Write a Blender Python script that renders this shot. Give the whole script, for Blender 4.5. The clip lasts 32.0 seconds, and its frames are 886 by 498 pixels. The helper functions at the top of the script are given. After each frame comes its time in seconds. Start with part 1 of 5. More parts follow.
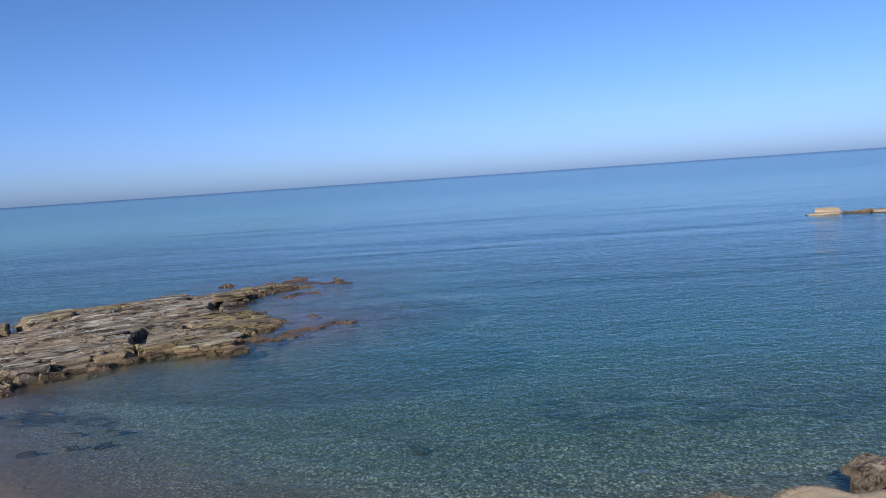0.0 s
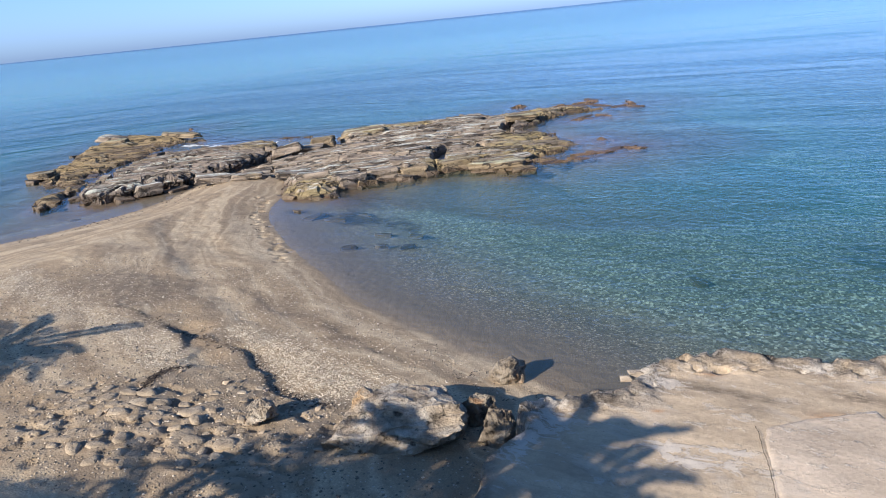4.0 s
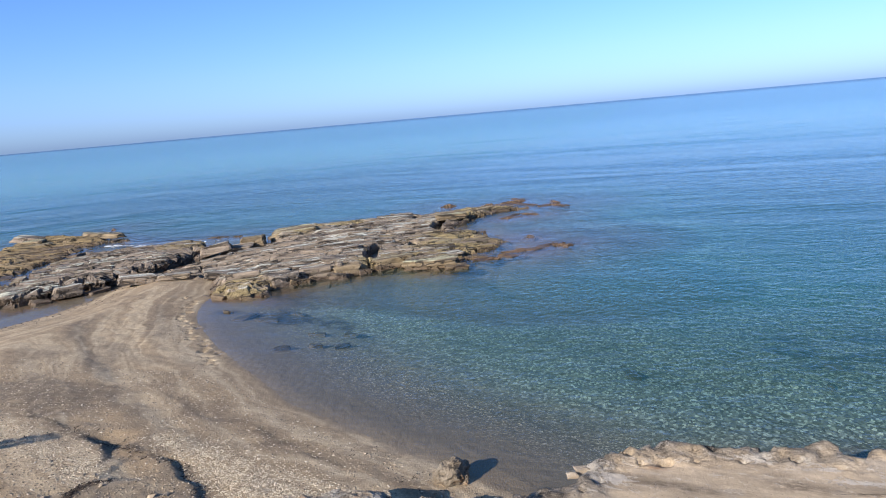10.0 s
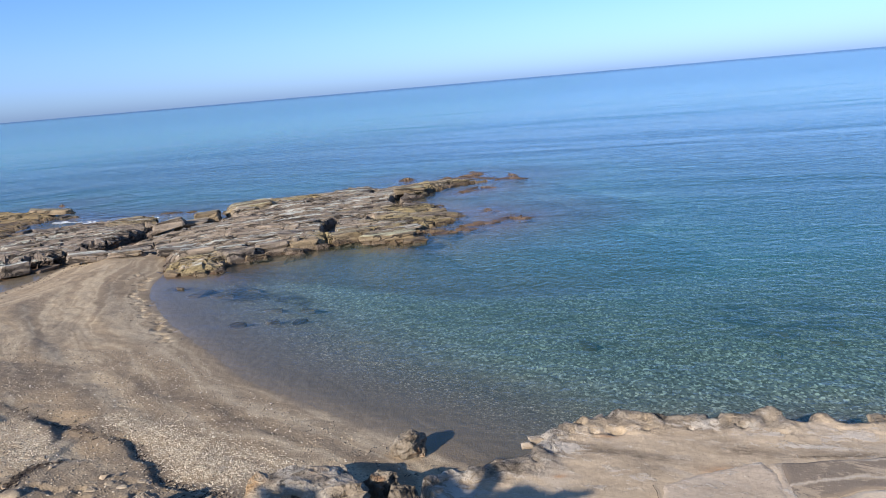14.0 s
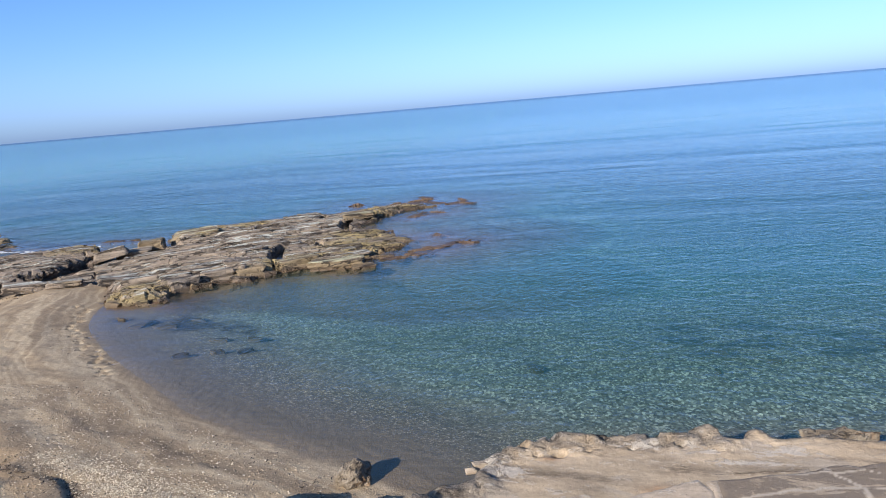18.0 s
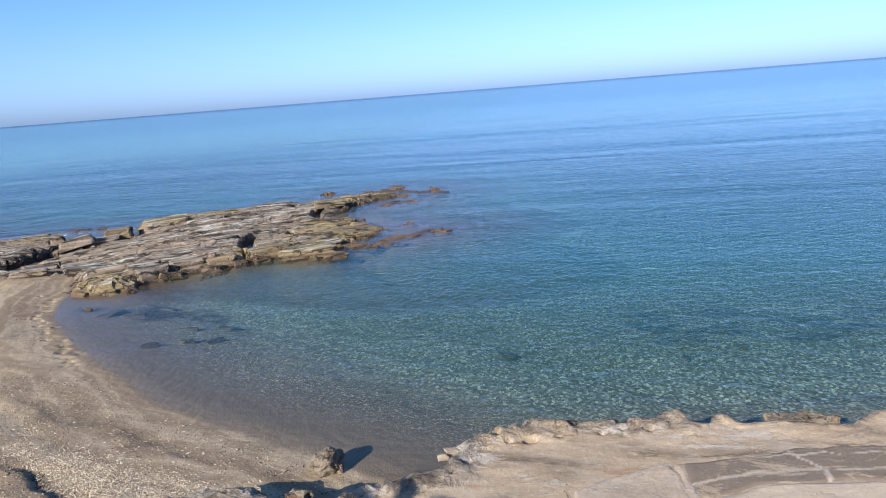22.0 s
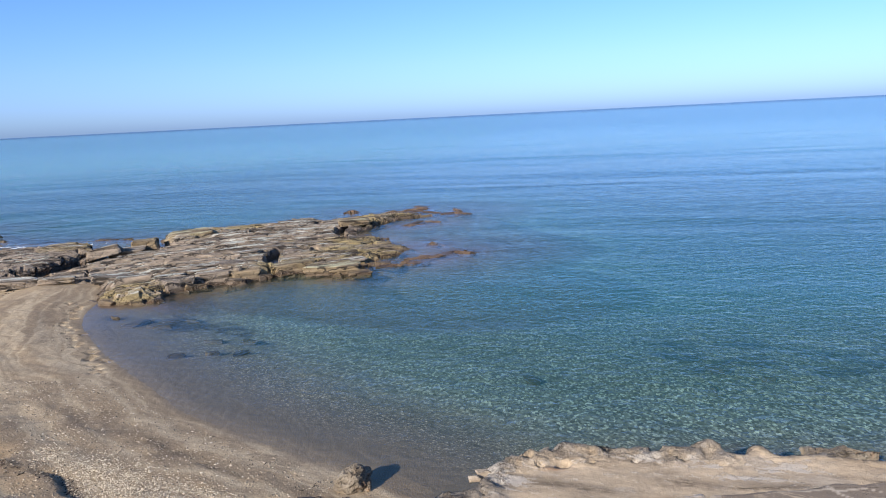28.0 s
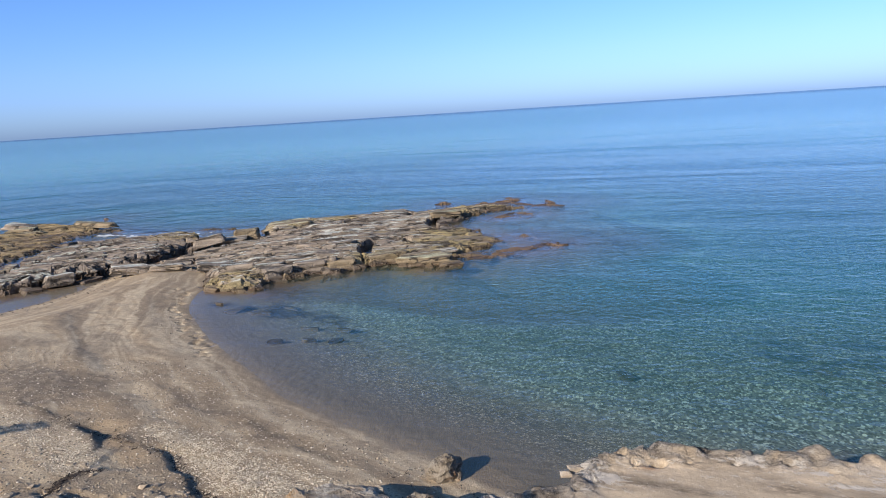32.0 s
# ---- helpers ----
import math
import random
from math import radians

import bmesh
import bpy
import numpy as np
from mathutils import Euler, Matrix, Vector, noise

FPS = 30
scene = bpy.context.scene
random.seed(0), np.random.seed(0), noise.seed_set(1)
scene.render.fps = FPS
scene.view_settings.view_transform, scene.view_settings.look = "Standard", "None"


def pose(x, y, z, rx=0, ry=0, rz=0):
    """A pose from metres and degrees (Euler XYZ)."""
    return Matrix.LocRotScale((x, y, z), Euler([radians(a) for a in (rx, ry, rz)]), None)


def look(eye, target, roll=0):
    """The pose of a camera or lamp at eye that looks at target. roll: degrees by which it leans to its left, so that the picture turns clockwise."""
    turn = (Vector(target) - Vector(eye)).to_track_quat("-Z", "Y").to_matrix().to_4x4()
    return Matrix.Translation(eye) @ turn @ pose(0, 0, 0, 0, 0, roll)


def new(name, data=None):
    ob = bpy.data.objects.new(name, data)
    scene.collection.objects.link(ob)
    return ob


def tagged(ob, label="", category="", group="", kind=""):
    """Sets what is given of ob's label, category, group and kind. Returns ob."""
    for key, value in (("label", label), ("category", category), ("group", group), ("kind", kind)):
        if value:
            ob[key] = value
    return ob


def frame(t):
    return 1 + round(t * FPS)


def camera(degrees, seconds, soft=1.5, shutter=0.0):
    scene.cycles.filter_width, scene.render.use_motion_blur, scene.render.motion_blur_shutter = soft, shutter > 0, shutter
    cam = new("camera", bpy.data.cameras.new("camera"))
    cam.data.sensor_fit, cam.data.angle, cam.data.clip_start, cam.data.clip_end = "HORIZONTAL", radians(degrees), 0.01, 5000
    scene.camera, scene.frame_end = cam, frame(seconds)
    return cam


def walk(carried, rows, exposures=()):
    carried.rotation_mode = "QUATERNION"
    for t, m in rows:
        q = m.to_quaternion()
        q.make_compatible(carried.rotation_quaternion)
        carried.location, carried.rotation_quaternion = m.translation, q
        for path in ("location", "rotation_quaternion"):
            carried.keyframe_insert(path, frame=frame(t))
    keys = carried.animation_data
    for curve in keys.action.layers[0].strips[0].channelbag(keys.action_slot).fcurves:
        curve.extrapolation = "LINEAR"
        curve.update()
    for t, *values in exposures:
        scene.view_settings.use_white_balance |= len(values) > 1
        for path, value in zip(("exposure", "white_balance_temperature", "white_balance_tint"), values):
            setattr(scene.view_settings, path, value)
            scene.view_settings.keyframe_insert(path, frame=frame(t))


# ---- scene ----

cam = camera(63.00, 32.0, 1.0)

PATH = [
    (0, -0.000, 0.097, 7.003, 84.292, 3.924, -0.029),
    (0.5, 0.021, 0.077, 6.996, 84.234, 4.113, 5.869),
    (1, 0.022, 0.071, 6.997, 84.254, 5.022, 11.990),
    (1.5, 0.037, 0.081, 7.001, 84.194, 5.555, 18.045),
    (2, 0.080, 0.091, 7.009, 83.901, 4.973, 20.185),
    (2.5, 0.121, 0.069, 7.020, 78.951, 4.598, 20.280),
    (3, 0.154, 0.061, 7.021, 74.683, 4.397, 21.833),
    (3.5, 0.161, 0.052, 7.019, 72.097, 5.219, 22.372),
    (5.5, -0.000, 0.056, 6.973, 74.337, 5.946, 22.352),
    (6, -0.032, 0.064, 6.984, 76.161, 4.202, 17.872),
    (6.5, -0.058, 0.085, 7.000, 77.588, 3.540, 15.916),
    (7, -0.069, 0.053, 7.010, 78.993, 3.788, 14.558),
    (7.5, -0.099, -0.002, 7.005, 78.650, 4.479, 15.353),
    (8, -0.134, -0.039, 7.000, 78.009, 4.523, 17.608),
    (8.5, -0.110, -0.042, 7.003, 78.364, 4.239, 19.844),
    (9, -0.107, -0.016, 7.002, 79.146, 5.017, 20.359),
    (9.5, -0.080, -0.028, 7.007, 79.555, 5.201, 18.666),
    (10, -0.068, -0.029, 7.007, 79.486, 4.988, 16.978),
    (10.5, -0.072, -0.002, 7.008, 79.466, 4.807, 17.585),
    (11, -0.101, -0.016, 7.012, 79.744, 4.833, 19.080),
    (11.5, -0.093, -0.008, 7.006, 79.564, 5.719, 19.350),
    (12, -0.090, -0.027, 6.998, 78.757, 5.465, 18.580),
    (12.5, -0.099, -0.053, 6.995, 78.384, 5.330, 17.928),
    (13, -0.096, -0.045, 6.997, 78.176, 4.893, 16.772),
    (13.5, -0.053, -0.006, 6.994, 77.566, 4.808, 15.427),
    (14, 0.019, 0.039, 7.001, 77.124, 4.856, 13.770),
    (14.5, 0.114, 0.050, 6.996, 77.233, 4.930, 13.710),
    (16.5, 0.216, 0.018, 7.013, 79.602, 5.979, 12.903),
    (17, 0.233, 0.020, 7.017, 79.633, 6.292, 12.125),
    (17.5, 0.253, 0.034, 7.020, 79.270, 6.111, 10.962),
    (18, 0.238, 0.039, 7.022, 78.737, 4.880, 9.986),
    (18.5, 0.234, 0.038, 7.020, 78.515, 4.921, 11.380),
    (19, 0.210, 0.048, 7.008, 78.274, 4.907, 13.525),
    (19.5, 0.191, 0.048, 7.004, 77.829, 4.728, 15.903),
    (20, 0.194, 0.029, 7.005, 77.705, 5.106, 17.403),
    (20.5, 0.194, 0.025, 7.007, 77.523, 4.693, 17.844),
    (21, 0.201, 0.042, 7.005, 77.522, 5.342, 16.598),
    (21.5, 0.250, 0.022, 7.013, 77.523, 5.116, 11.583),
    (22, 0.241, 0.012, 7.013, 77.681, 4.461, 7.808),
    (22.5, 0.159, 0.021, 7.007, 77.856, 3.050, 6.431),
    (23, -0.015, -0.015, 6.990, 77.387, 3.859, 5.149),
    (23.5, -0.105, -0.034, 6.985, 74.902, 3.813, 8.193),
    (24, -0.129, -0.030, 6.986, 75.012, 4.399, 10.020),
    (24.5, -0.112, -0.038, 6.996, 76.313, 4.153, 8.813),
    (25, -0.102, -0.059, 7.004, 77.445, 3.474, 7.419),
    (25.5, -0.109, -0.082, 7.002, 78.155, 2.941, 6.311),
    (27.5, -0.126, -0.074, 6.986, 79.536, 3.124, 8.230),
    (28, -0.130, -0.076, 6.985, 79.555, 2.804, 9.457),
    (28.5, -0.156, -0.086, 6.979, 79.476, 2.690, 11.663),
    (29, -0.183, -0.092, 6.976, 79.444, 2.536, 14.087),
    (29.5, -0.182, -0.095, 6.972, 79.417, 3.185, 16.192),
    (30, -0.176, -0.090, 6.973, 79.102, 3.406, 16.829),
    (30.5, -0.174, -0.087, 6.975, 79.043, 2.948, 17.217),
    (31, -0.172, -0.071, 6.977, 79.362, 3.499, 18.061),
    (31.5, -0.166, -0.056, 6.971, 79.592, 3.656, 18.134),
    (32, -0.177, -0.043, 6.979, 79.295, 3.557, 16.624),
]
EXPOSURES = [(0, 0.06), (1.0, 0.14), (1.6, 0.14), (2.5, 0.38), (3.5, 0.80), (5.5, 0.87), (7, 0.76), (9, 0.67), (14, 0.61), (19, 0.63), (25, 0.72), (28, 0.60), (32, 0.55)]
walk(cam, [(t, pose(*p)) for t, *p in PATH], EXPOSURES)

# ---- light ----
SUN_AZ = math.atan2(-0.914, -0.407)          # the sun stands behind the camera, to its left
SUN_EL = radians(25)
TO_SUN = Vector((math.cos(SUN_AZ) * math.cos(SUN_EL), math.sin(SUN_AZ) * math.cos(SUN_EL), math.sin(SUN_EL)))
world = bpy.data.worlds.new("sky")
scene.world = world
world.use_nodes = True
wn, wl = world.node_tree.nodes, world.node_tree.links
wn.clear()
sky = wn.new("ShaderNodeTexSky")
sky.sky_type, sky.sun_disc = "NISHITA", False
sky.sun_elevation, sky.sun_rotation = SUN_EL, math.pi / 2 - SUN_AZ
sky.air_density, sky.dust_density, sky.ozone_density = 1.0, 0.6, 2.0
# sea air: clearer and bluer than the model's dusty horizon, with a lavender haze just above the water
where = wn.new("ShaderNodeTexCoord")
split = wn.new("ShaderNodeSeparateXYZ")
wl.new(where.outputs["Generated"], split.inputs[0])
air = wn.new("ShaderNodeValToRGB")
wl.new(split.outputs[2], air.inputs[0])
stops = [(0.0, (0.250, 0.388, 0.86)), (0.012, (0.258, 0.400, 0.86)), (0.028, (0.265, 0.402, 0.85)), (0.044, (0.270, 0.402, 0.84)), (0.07, (0.280, 0.402, 0.785)), (0.14, (0.266, 0.400, 0.705)), (0.45, (0.228, 0.360, 0.490)), (1.0, (0.165, 0.25, 0.38))]
while len(air.color_ramp.elements) < len(stops):
    air.color_ramp.elements.new(0.5)
for e, (at, c) in zip(air.color_ramp.elements, stops):
    e.position, e.color = at, (*c, 1)
tint = wn.new("ShaderNodeMix")
tint.data_type, tint.blend_type = "RGBA", "MULTIPLY"
tint.inputs[0].default_value = 1.0
wl.new(sky.outputs[0], tint.inputs[6])
wl.new(air.outputs[0], tint.inputs[7])
back = wn.new("ShaderNodeBackground")
back.inputs["Strength"].default_value = 0.195
wout = wn.new("ShaderNodeOutputWorld")
wl.new(tint.outputs[2], back.inputs["Color"])
wl.new(back.outputs[0], wout.inputs["Surface"])

lamp = bpy.data.lights.new("sun", "SUN")
lamp.energy, lamp.angle, lamp.color = 4.8, radians(0.5), (1.0, 0.920, 0.825)
sun = new("sun", lamp)
sun.matrix_world = look(TO_SUN * 100, (0, 0, 0))


# ---- numbers: noise on arrays ----
def hashed(i, j, seed):
    n = (i.astype(np.int64) * 374761393 + j.astype(np.int64) * 668265263 + seed * 974634777) & 0x7FFFFFFF
    n = ((n ^ (n >> 13)) * 1274126177) & 0x7FFFFFFF
    return ((n ^ (n >> 16)) & 0xFFFFFF) / float(0xFFFFFF)


def vnoise(x, y, seed=0):
    """Smooth value noise, 0 to 1."""
    i, j = np.floor(x), np.floor(y)
    u, v = x - i, y - j
    u, v = u * u * (3 - 2 * u), v * v * (3 - 2 * v)
    a, b = hashed(i, j, seed), hashed(i + 1, j, seed)
    c, d = hashed(i, j + 1, seed), hashed(i + 1, j + 1, seed)
    return (a * (1 - u) + b * u) * (1 - v) + (c * (1 - u) + d * u) * v


def fbm(x, y, seed=0, octaves=4):
    total, amp, size = 0 * x, 0.5, 0.0
    for k in range(octaves):
        total = total + amp * vnoise(x * 2**k + 17.3 * k, y * 2**k - 9.1 * k, seed + k)
        size += amp
        amp *= 0.5
    return total / size


def cells(x, y, seed=0):
    """Worley cells: the distances to the nearest two seeds, and a random number of the nearest."""
    i, j = np.floor(x), np.floor(y)
    f1, f2, who = np.full_like(x, 9.0), np.full_like(x, 9.0), np.zeros_like(x)
    for di in (-1, 0, 1):
        for dj in (-1, 0, 1):
            a, b = i + di, j + dj
            d = np.hypot(a + hashed(a, b, seed) - x, b + hashed(a, b, seed + 7) - y)
            near = d < f1
            f2 = np.where(near, f1, np.minimum(f2, d))
            who = np.where(near, hashed(a, b, seed + 13), who)
            f1 = np.minimum(f1, d)
    return f1, f2, who


def smooth(a, b, x):
    u = np.clip((x - a) / (b - a), 0, 1)
    return u * u * (3 - 2 * u)


def inside_distance(x, y, poly):
    """Signed distance to a polygon's edge, positive inside."""
    p = np.array(poly, float)
    q = np.roll(p, -1, 0)
    best, odd = np.full(x.shape, 1e9), np.zeros(x.shape, bool)
    for (ax, ay), (bx, by) in zip(p, q):
        ex, ey = bx - ax, by - ay
        u = np.clip(((x - ax) * ex + (y - ay) * ey) / (ex * ex + ey * ey + 1e-12), 0, 1)
        best = np.minimum(best, np.hypot(x - ax - u * ex, y - ay - u * ey))
        if ay != by:
            odd ^= ((ay > y) != (by > y)) & (x < ex * (y - ay) / (by - ay) + ax)
    return np.where(odd, best, -best)


def rounded(points, steps=6, closed=False):
    """A smooth line through a few points."""
    p = [np.array(v, float) for v in points]
    n = len(p)
    out = []
    for k in range(n if closed else n - 1):
        a, b, c, d = (p[(k + m) % n] if closed else p[min(max(k + m, 0), n - 1)] for m in (-1, 0, 1, 2))
        for s in range(steps):
            t = s / steps
            out.append(0.5 * (2 * b + (c - a) * t + (2 * a - 5 * b + 4 * c - d) * t**2 + (3 * b - a - 3 * c + d) * t**3))
    if not closed:
        out.append(p[-1])
    return [tuple(v) for v in out]


def lines(*stretches):
    """Grid lines from (start, end, step) stretches laid end to end."""
    out = []
    for a, b, step in stretches:
        out += list(np.linspace(a, b, max(1, round((b - a) / step)), endpoint=False))
    return np.array(out + [stretches[-1][1]])


def sheet(name, X, Y, Z, keep=None):
    """A mesh from a grid of places; keep: which faces stay."""
    ny, nx = X.shape
    idx = np.arange(nx * ny).reshape(ny, nx)
    quads = np.stack([idx[:-1, :-1], idx[:-1, 1:], idx[1:, 1:], idx[1:, :-1]], -1).reshape(-1, 4)
    co = np.stack([X, Y, Z], -1).reshape(-1, 3)
    if keep is not None:
        quads = quads[keep.reshape(-1)]
        used = np.unique(quads)
        back_to = np.zeros(nx * ny, int)
        back_to[used] = np.arange(len(used))
        co, quads = co[used], back_to[quads]
    else:
        used = np.arange(nx * ny)
    me = bpy.data.meshes.new(name)
    me.from_pydata(co.tolist(), [], quads.tolist())
    me.polygons.foreach_set("use_smooth", np.ones(len(quads), bool))
    me.update()
    return me, used


def give(me, name, values):
    """Store one number a vertex, for the material."""
    me.attributes.new(name, "FLOAT", "POINT").data.foreach_set("value", np.asarray(values, np.float32).ravel())


def thing(name, me, mat, label="", category="", group="", kind="", parent=None):
    if me is not None and mat is not None and not me.materials:
        me.materials.append(mat)
    ob = new(name, me)
    if parent is not None:
        ob.parent = parent
    return tagged(ob, label, category, group, kind)


# ---- materials ----
def material(name):
    m = bpy.data.materials.new(name)
    m.use_nodes = True
    m.node_tree.nodes.clear()
    return m, m.node_tree.nodes, m.node_tree.links


class Nodes:
    """Short words for a material's nodes."""

    def __init__(self, name):
        self.m, self.n, self.l = material(name)
        self.pos = self.n.new("ShaderNodeNewGeometry").outputs["Position"]

    def put(self, socket, value):
        if isinstance(value, bpy.types.NodeSocket):
            self.l.new(value, socket)
        elif isinstance(value, (tuple, list)) and len(value) == 3 and socket.type == "RGBA":
            socket.default_value = (*value, 1)
        else:
            socket.default_value = value

    def math(self, op, a, b=0.0, clamp=False):
        k = self.n.new("ShaderNodeMath")
        k.operation, k.use_clamp = op, clamp
        self.put(k.inputs[0], a)
        self.put(k.inputs[1], b)
        return k.outputs[0]

    def scaled(self, scale, turn=0.0, vector=None):
        """The place turned about the vertical, then stretched."""
        for spin, size in ((turn, (1, 1, 1)), (0.0, scale)):
            if spin or size is scale:
                k = self.n.new("ShaderNodeMapping")
                self.l.new(vector or self.pos, k.inputs["Vector"])
                k.inputs["Scale"].default_value, k.inputs["Rotation"].default_value = size, (0, 0, spin)
                vector = k.outputs[0]
        return vector

    def noise(self, scale, detail=4.0, rough=0.55, vector=None, warp=0.0):
        k = self.n.new("ShaderNodeTexNoise")
        self.l.new(vector or self.pos, k.inputs["Vector"])
        k.inputs["Scale"].default_value, k.inputs["Detail"].default_value = scale, detail
        k.inputs["Roughness"].default_value, k.inputs["Distortion"].default_value = rough, warp
        return k.outputs["Fac"]

    def voronoi(self, scale, feature="F1", vector=None, out="Distance"):
        k = self.n.new("ShaderNodeTexVoronoi")
        k.feature = feature
        self.l.new(vector or self.pos, k.inputs["Vector"])
        k.inputs["Scale"].default_value = scale
        return k.outputs[out]

    def ramp(self, fac, *stops):
        k = self.n.new("ShaderNodeValToRGB")
        self.put(k.inputs[0], fac)
        el = k.color_ramp.elements
        while len(el) < len(stops):
            el.new(0.5)
        for e, (at, c) in zip(el, stops):
            e.position = at
            e.color = (*c, 1) if isinstance(c, (tuple, list)) else (c, c, c, 1)
        return k.outputs[0]

    def span(self, v, a, b, c=0.0, d=1.0):
        k = self.n.new("ShaderNodeMapRange")
        k.interpolation_type = "SMOOTHSTEP"
        self.put(k.inputs[0], v)
        for s, x in zip(k.inputs[1:5], (a, b, c, d)):
            s.default_value = x
        return k.outputs[0]

    def mix(self, fac, a, b, how="MIX"):
        k = self.n.new("ShaderNodeMix")
        k.data_type, k.blend_type = "RGBA", how
        self.put(k.inputs[0], fac)
        self.put(k.inputs[6], a)
        self.put(k.inputs[7], b)
        return k.outputs[2]

    def attribute(self, name):
        k = self.n.new("ShaderNodeAttribute")
        k.attribute_name = name
        return k.outputs["Fac"]

    def axis(self, which, vector=None):
        k = self.n.new("ShaderNodeSeparateXYZ")
        self.l.new(vector or self.pos, k.inputs[0])
        return k.outputs[which]

    def random(self):
        return self.n.new("ShaderNodeObjectInfo").outputs["Random"]

    def bump(self, height, distance, strength=1.0, normal=None):
        k = self.n.new("ShaderNodeBump")
        self.put(k.inputs["Height"], height)
        k.inputs["Distance"].default_value, k.inputs["Strength"].default_value = distance, strength
        if normal is not None:
            self.l.new(normal, k.inputs["Normal"])
        return k.outputs[0]

    def surface(self, colour, rough=0.8, normal=None, spec=0.4):
        k = self.n.new("ShaderNodeBsdfPrincipled")
        self.put(k.inputs["Base Color"], colour)
        self.put(k.inputs["Roughness"], rough)
        k.inputs["Specular IOR Level"].default_value = spec
        if normal is not None:
            self.l.new(normal, k.inputs["Normal"])
        return self.done(k.outputs[0])

    def done(self, shader):
        o = self.n.new("ShaderNodeOutputMaterial")
        self.l.new(shader, o.inputs["Surface"])
        return self.m


STRIKE = math.atan2(0.5, 0.87)          # the rock beds run this way


def rock_material(name, grey, ochre, dark, lichen=0.0, tide=0.26):
    k = Nodes(name)
    along = k.scaled((0.28, 1.9, 3.5), -STRIKE)
    streak = k.noise(1.6, 6, 0.65, along, 0.6)
    patch = k.noise(0.35, 4, 0.6)
    fine = k.noise(9, 6, 0.7)
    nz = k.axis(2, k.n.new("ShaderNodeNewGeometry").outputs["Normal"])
    col = k.ramp(streak, (0.36, dark), (0.45, grey), (0.55, tuple(v * 1.25 for v in grey)), (0.68, tuple(min(0.6, v * 2.0) for v in grey)))
    col = k.mix(k.span(patch, 0.45, 0.66, 0, 0.45), col, tuple(v * w for v, w in zip(grey, (0.72, 0.72, 0.74))))
    z = k.axis(2)
    # pale streaks on the flats: dried salt, and lightness painted in for sunlit tops
    pale_tops = k.math("MULTIPLY", k.span(nz, 0.7, 0.95), k.span(k.noise(1.0, 6, 0.68, k.scaled((0.22, 1.9, 3.5), -STRIKE), 0.8), 0.495, 0.57))
    pale_tops = k.math("MULTIPLY", pale_tops, k.span(z, 0.2, 0.45))
    col = k.mix(k.math("MULTIPLY", pale_tops, 0.9), col, tuple(min(0.62, v * 3.9) for v in grey))
    # yellow lichen and iron
    yellow = k.math("ADD", k.math("MULTIPLY", k.attribute("ochre"), k.span(k.noise(0.9, 5, 0.65, along), 0.36, 0.54)), lichen, True)
    yellow = k.math("ADD", yellow, k.span(k.noise(0.55, 5, 0.62), 0.60, 0.70, 0, 0.45), True)
    gold = k.ramp(k.noise(2.6, 5, 0.7, along, 0.4), (0.33, tuple(v * 0.42 for v in ochre)), (0.47, ochre), (0.62, tuple(v * 1.35 for v in ochre)))
    col = k.mix(k.math("MULTIPLY", yellow, 0.86), col, gold)
    spots = k.span(fine, 0.54, 0.70)
    col = k.mix(k.math("MULTIPLY", spots, 0.5), col, tuple(v * 0.45 for v in dark))
    # black seams along the beds, painting in the shade of open joints
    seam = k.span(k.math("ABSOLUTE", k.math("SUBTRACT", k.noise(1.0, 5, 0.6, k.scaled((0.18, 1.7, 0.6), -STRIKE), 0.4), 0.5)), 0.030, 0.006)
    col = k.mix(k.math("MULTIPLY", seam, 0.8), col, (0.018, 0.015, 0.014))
    wet = k.span(k.math("ADD", z, k.math("MULTIPLY", k.math("SUBTRACT", patch, 0.5), 0.25)), tide, 0.06)
    col = k.mix(k.math("MULTIPLY", wet, 0.72), col, k.mix(k.noise(1.7, 4, 0.6), (0.045, 0.033, 0.022), (0.135, 0.082, 0.048)))
    col = k.mix(k.span(z, -0.02, -0.35), col, (0.040, 0.036, 0.028))
    h = k.math("ADD", k.math("MULTIPLY", streak, 0.7), k.math("MULTIPLY", fine, 0.35))
    pits = k.math("SUBTRACT", 1.0, k.span(k.voronoi(5.0), 0.0, 0.35))
    h = k.math("SUBTRACT", h, k.math("ADD", k.math("MULTIPLY", pits, 0.25), k.math("MULTIPLY", seam, 0.5)))
    rough = k.math("SUBTRACT", 0.9, k.math("MULTIPLY", wet, 0.5))
    return k.surface(col, rough, k.bump(h, 0.16, 1.0), 0.35)


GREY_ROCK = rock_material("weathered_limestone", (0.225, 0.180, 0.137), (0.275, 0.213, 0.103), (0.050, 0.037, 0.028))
# tide set high here, so the slab's front face is dark well above water
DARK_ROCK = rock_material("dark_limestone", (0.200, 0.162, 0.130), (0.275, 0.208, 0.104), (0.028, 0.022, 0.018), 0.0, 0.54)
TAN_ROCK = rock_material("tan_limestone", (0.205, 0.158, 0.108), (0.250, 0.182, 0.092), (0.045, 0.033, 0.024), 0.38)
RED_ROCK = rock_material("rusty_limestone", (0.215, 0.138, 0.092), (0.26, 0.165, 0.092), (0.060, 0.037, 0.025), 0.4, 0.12)


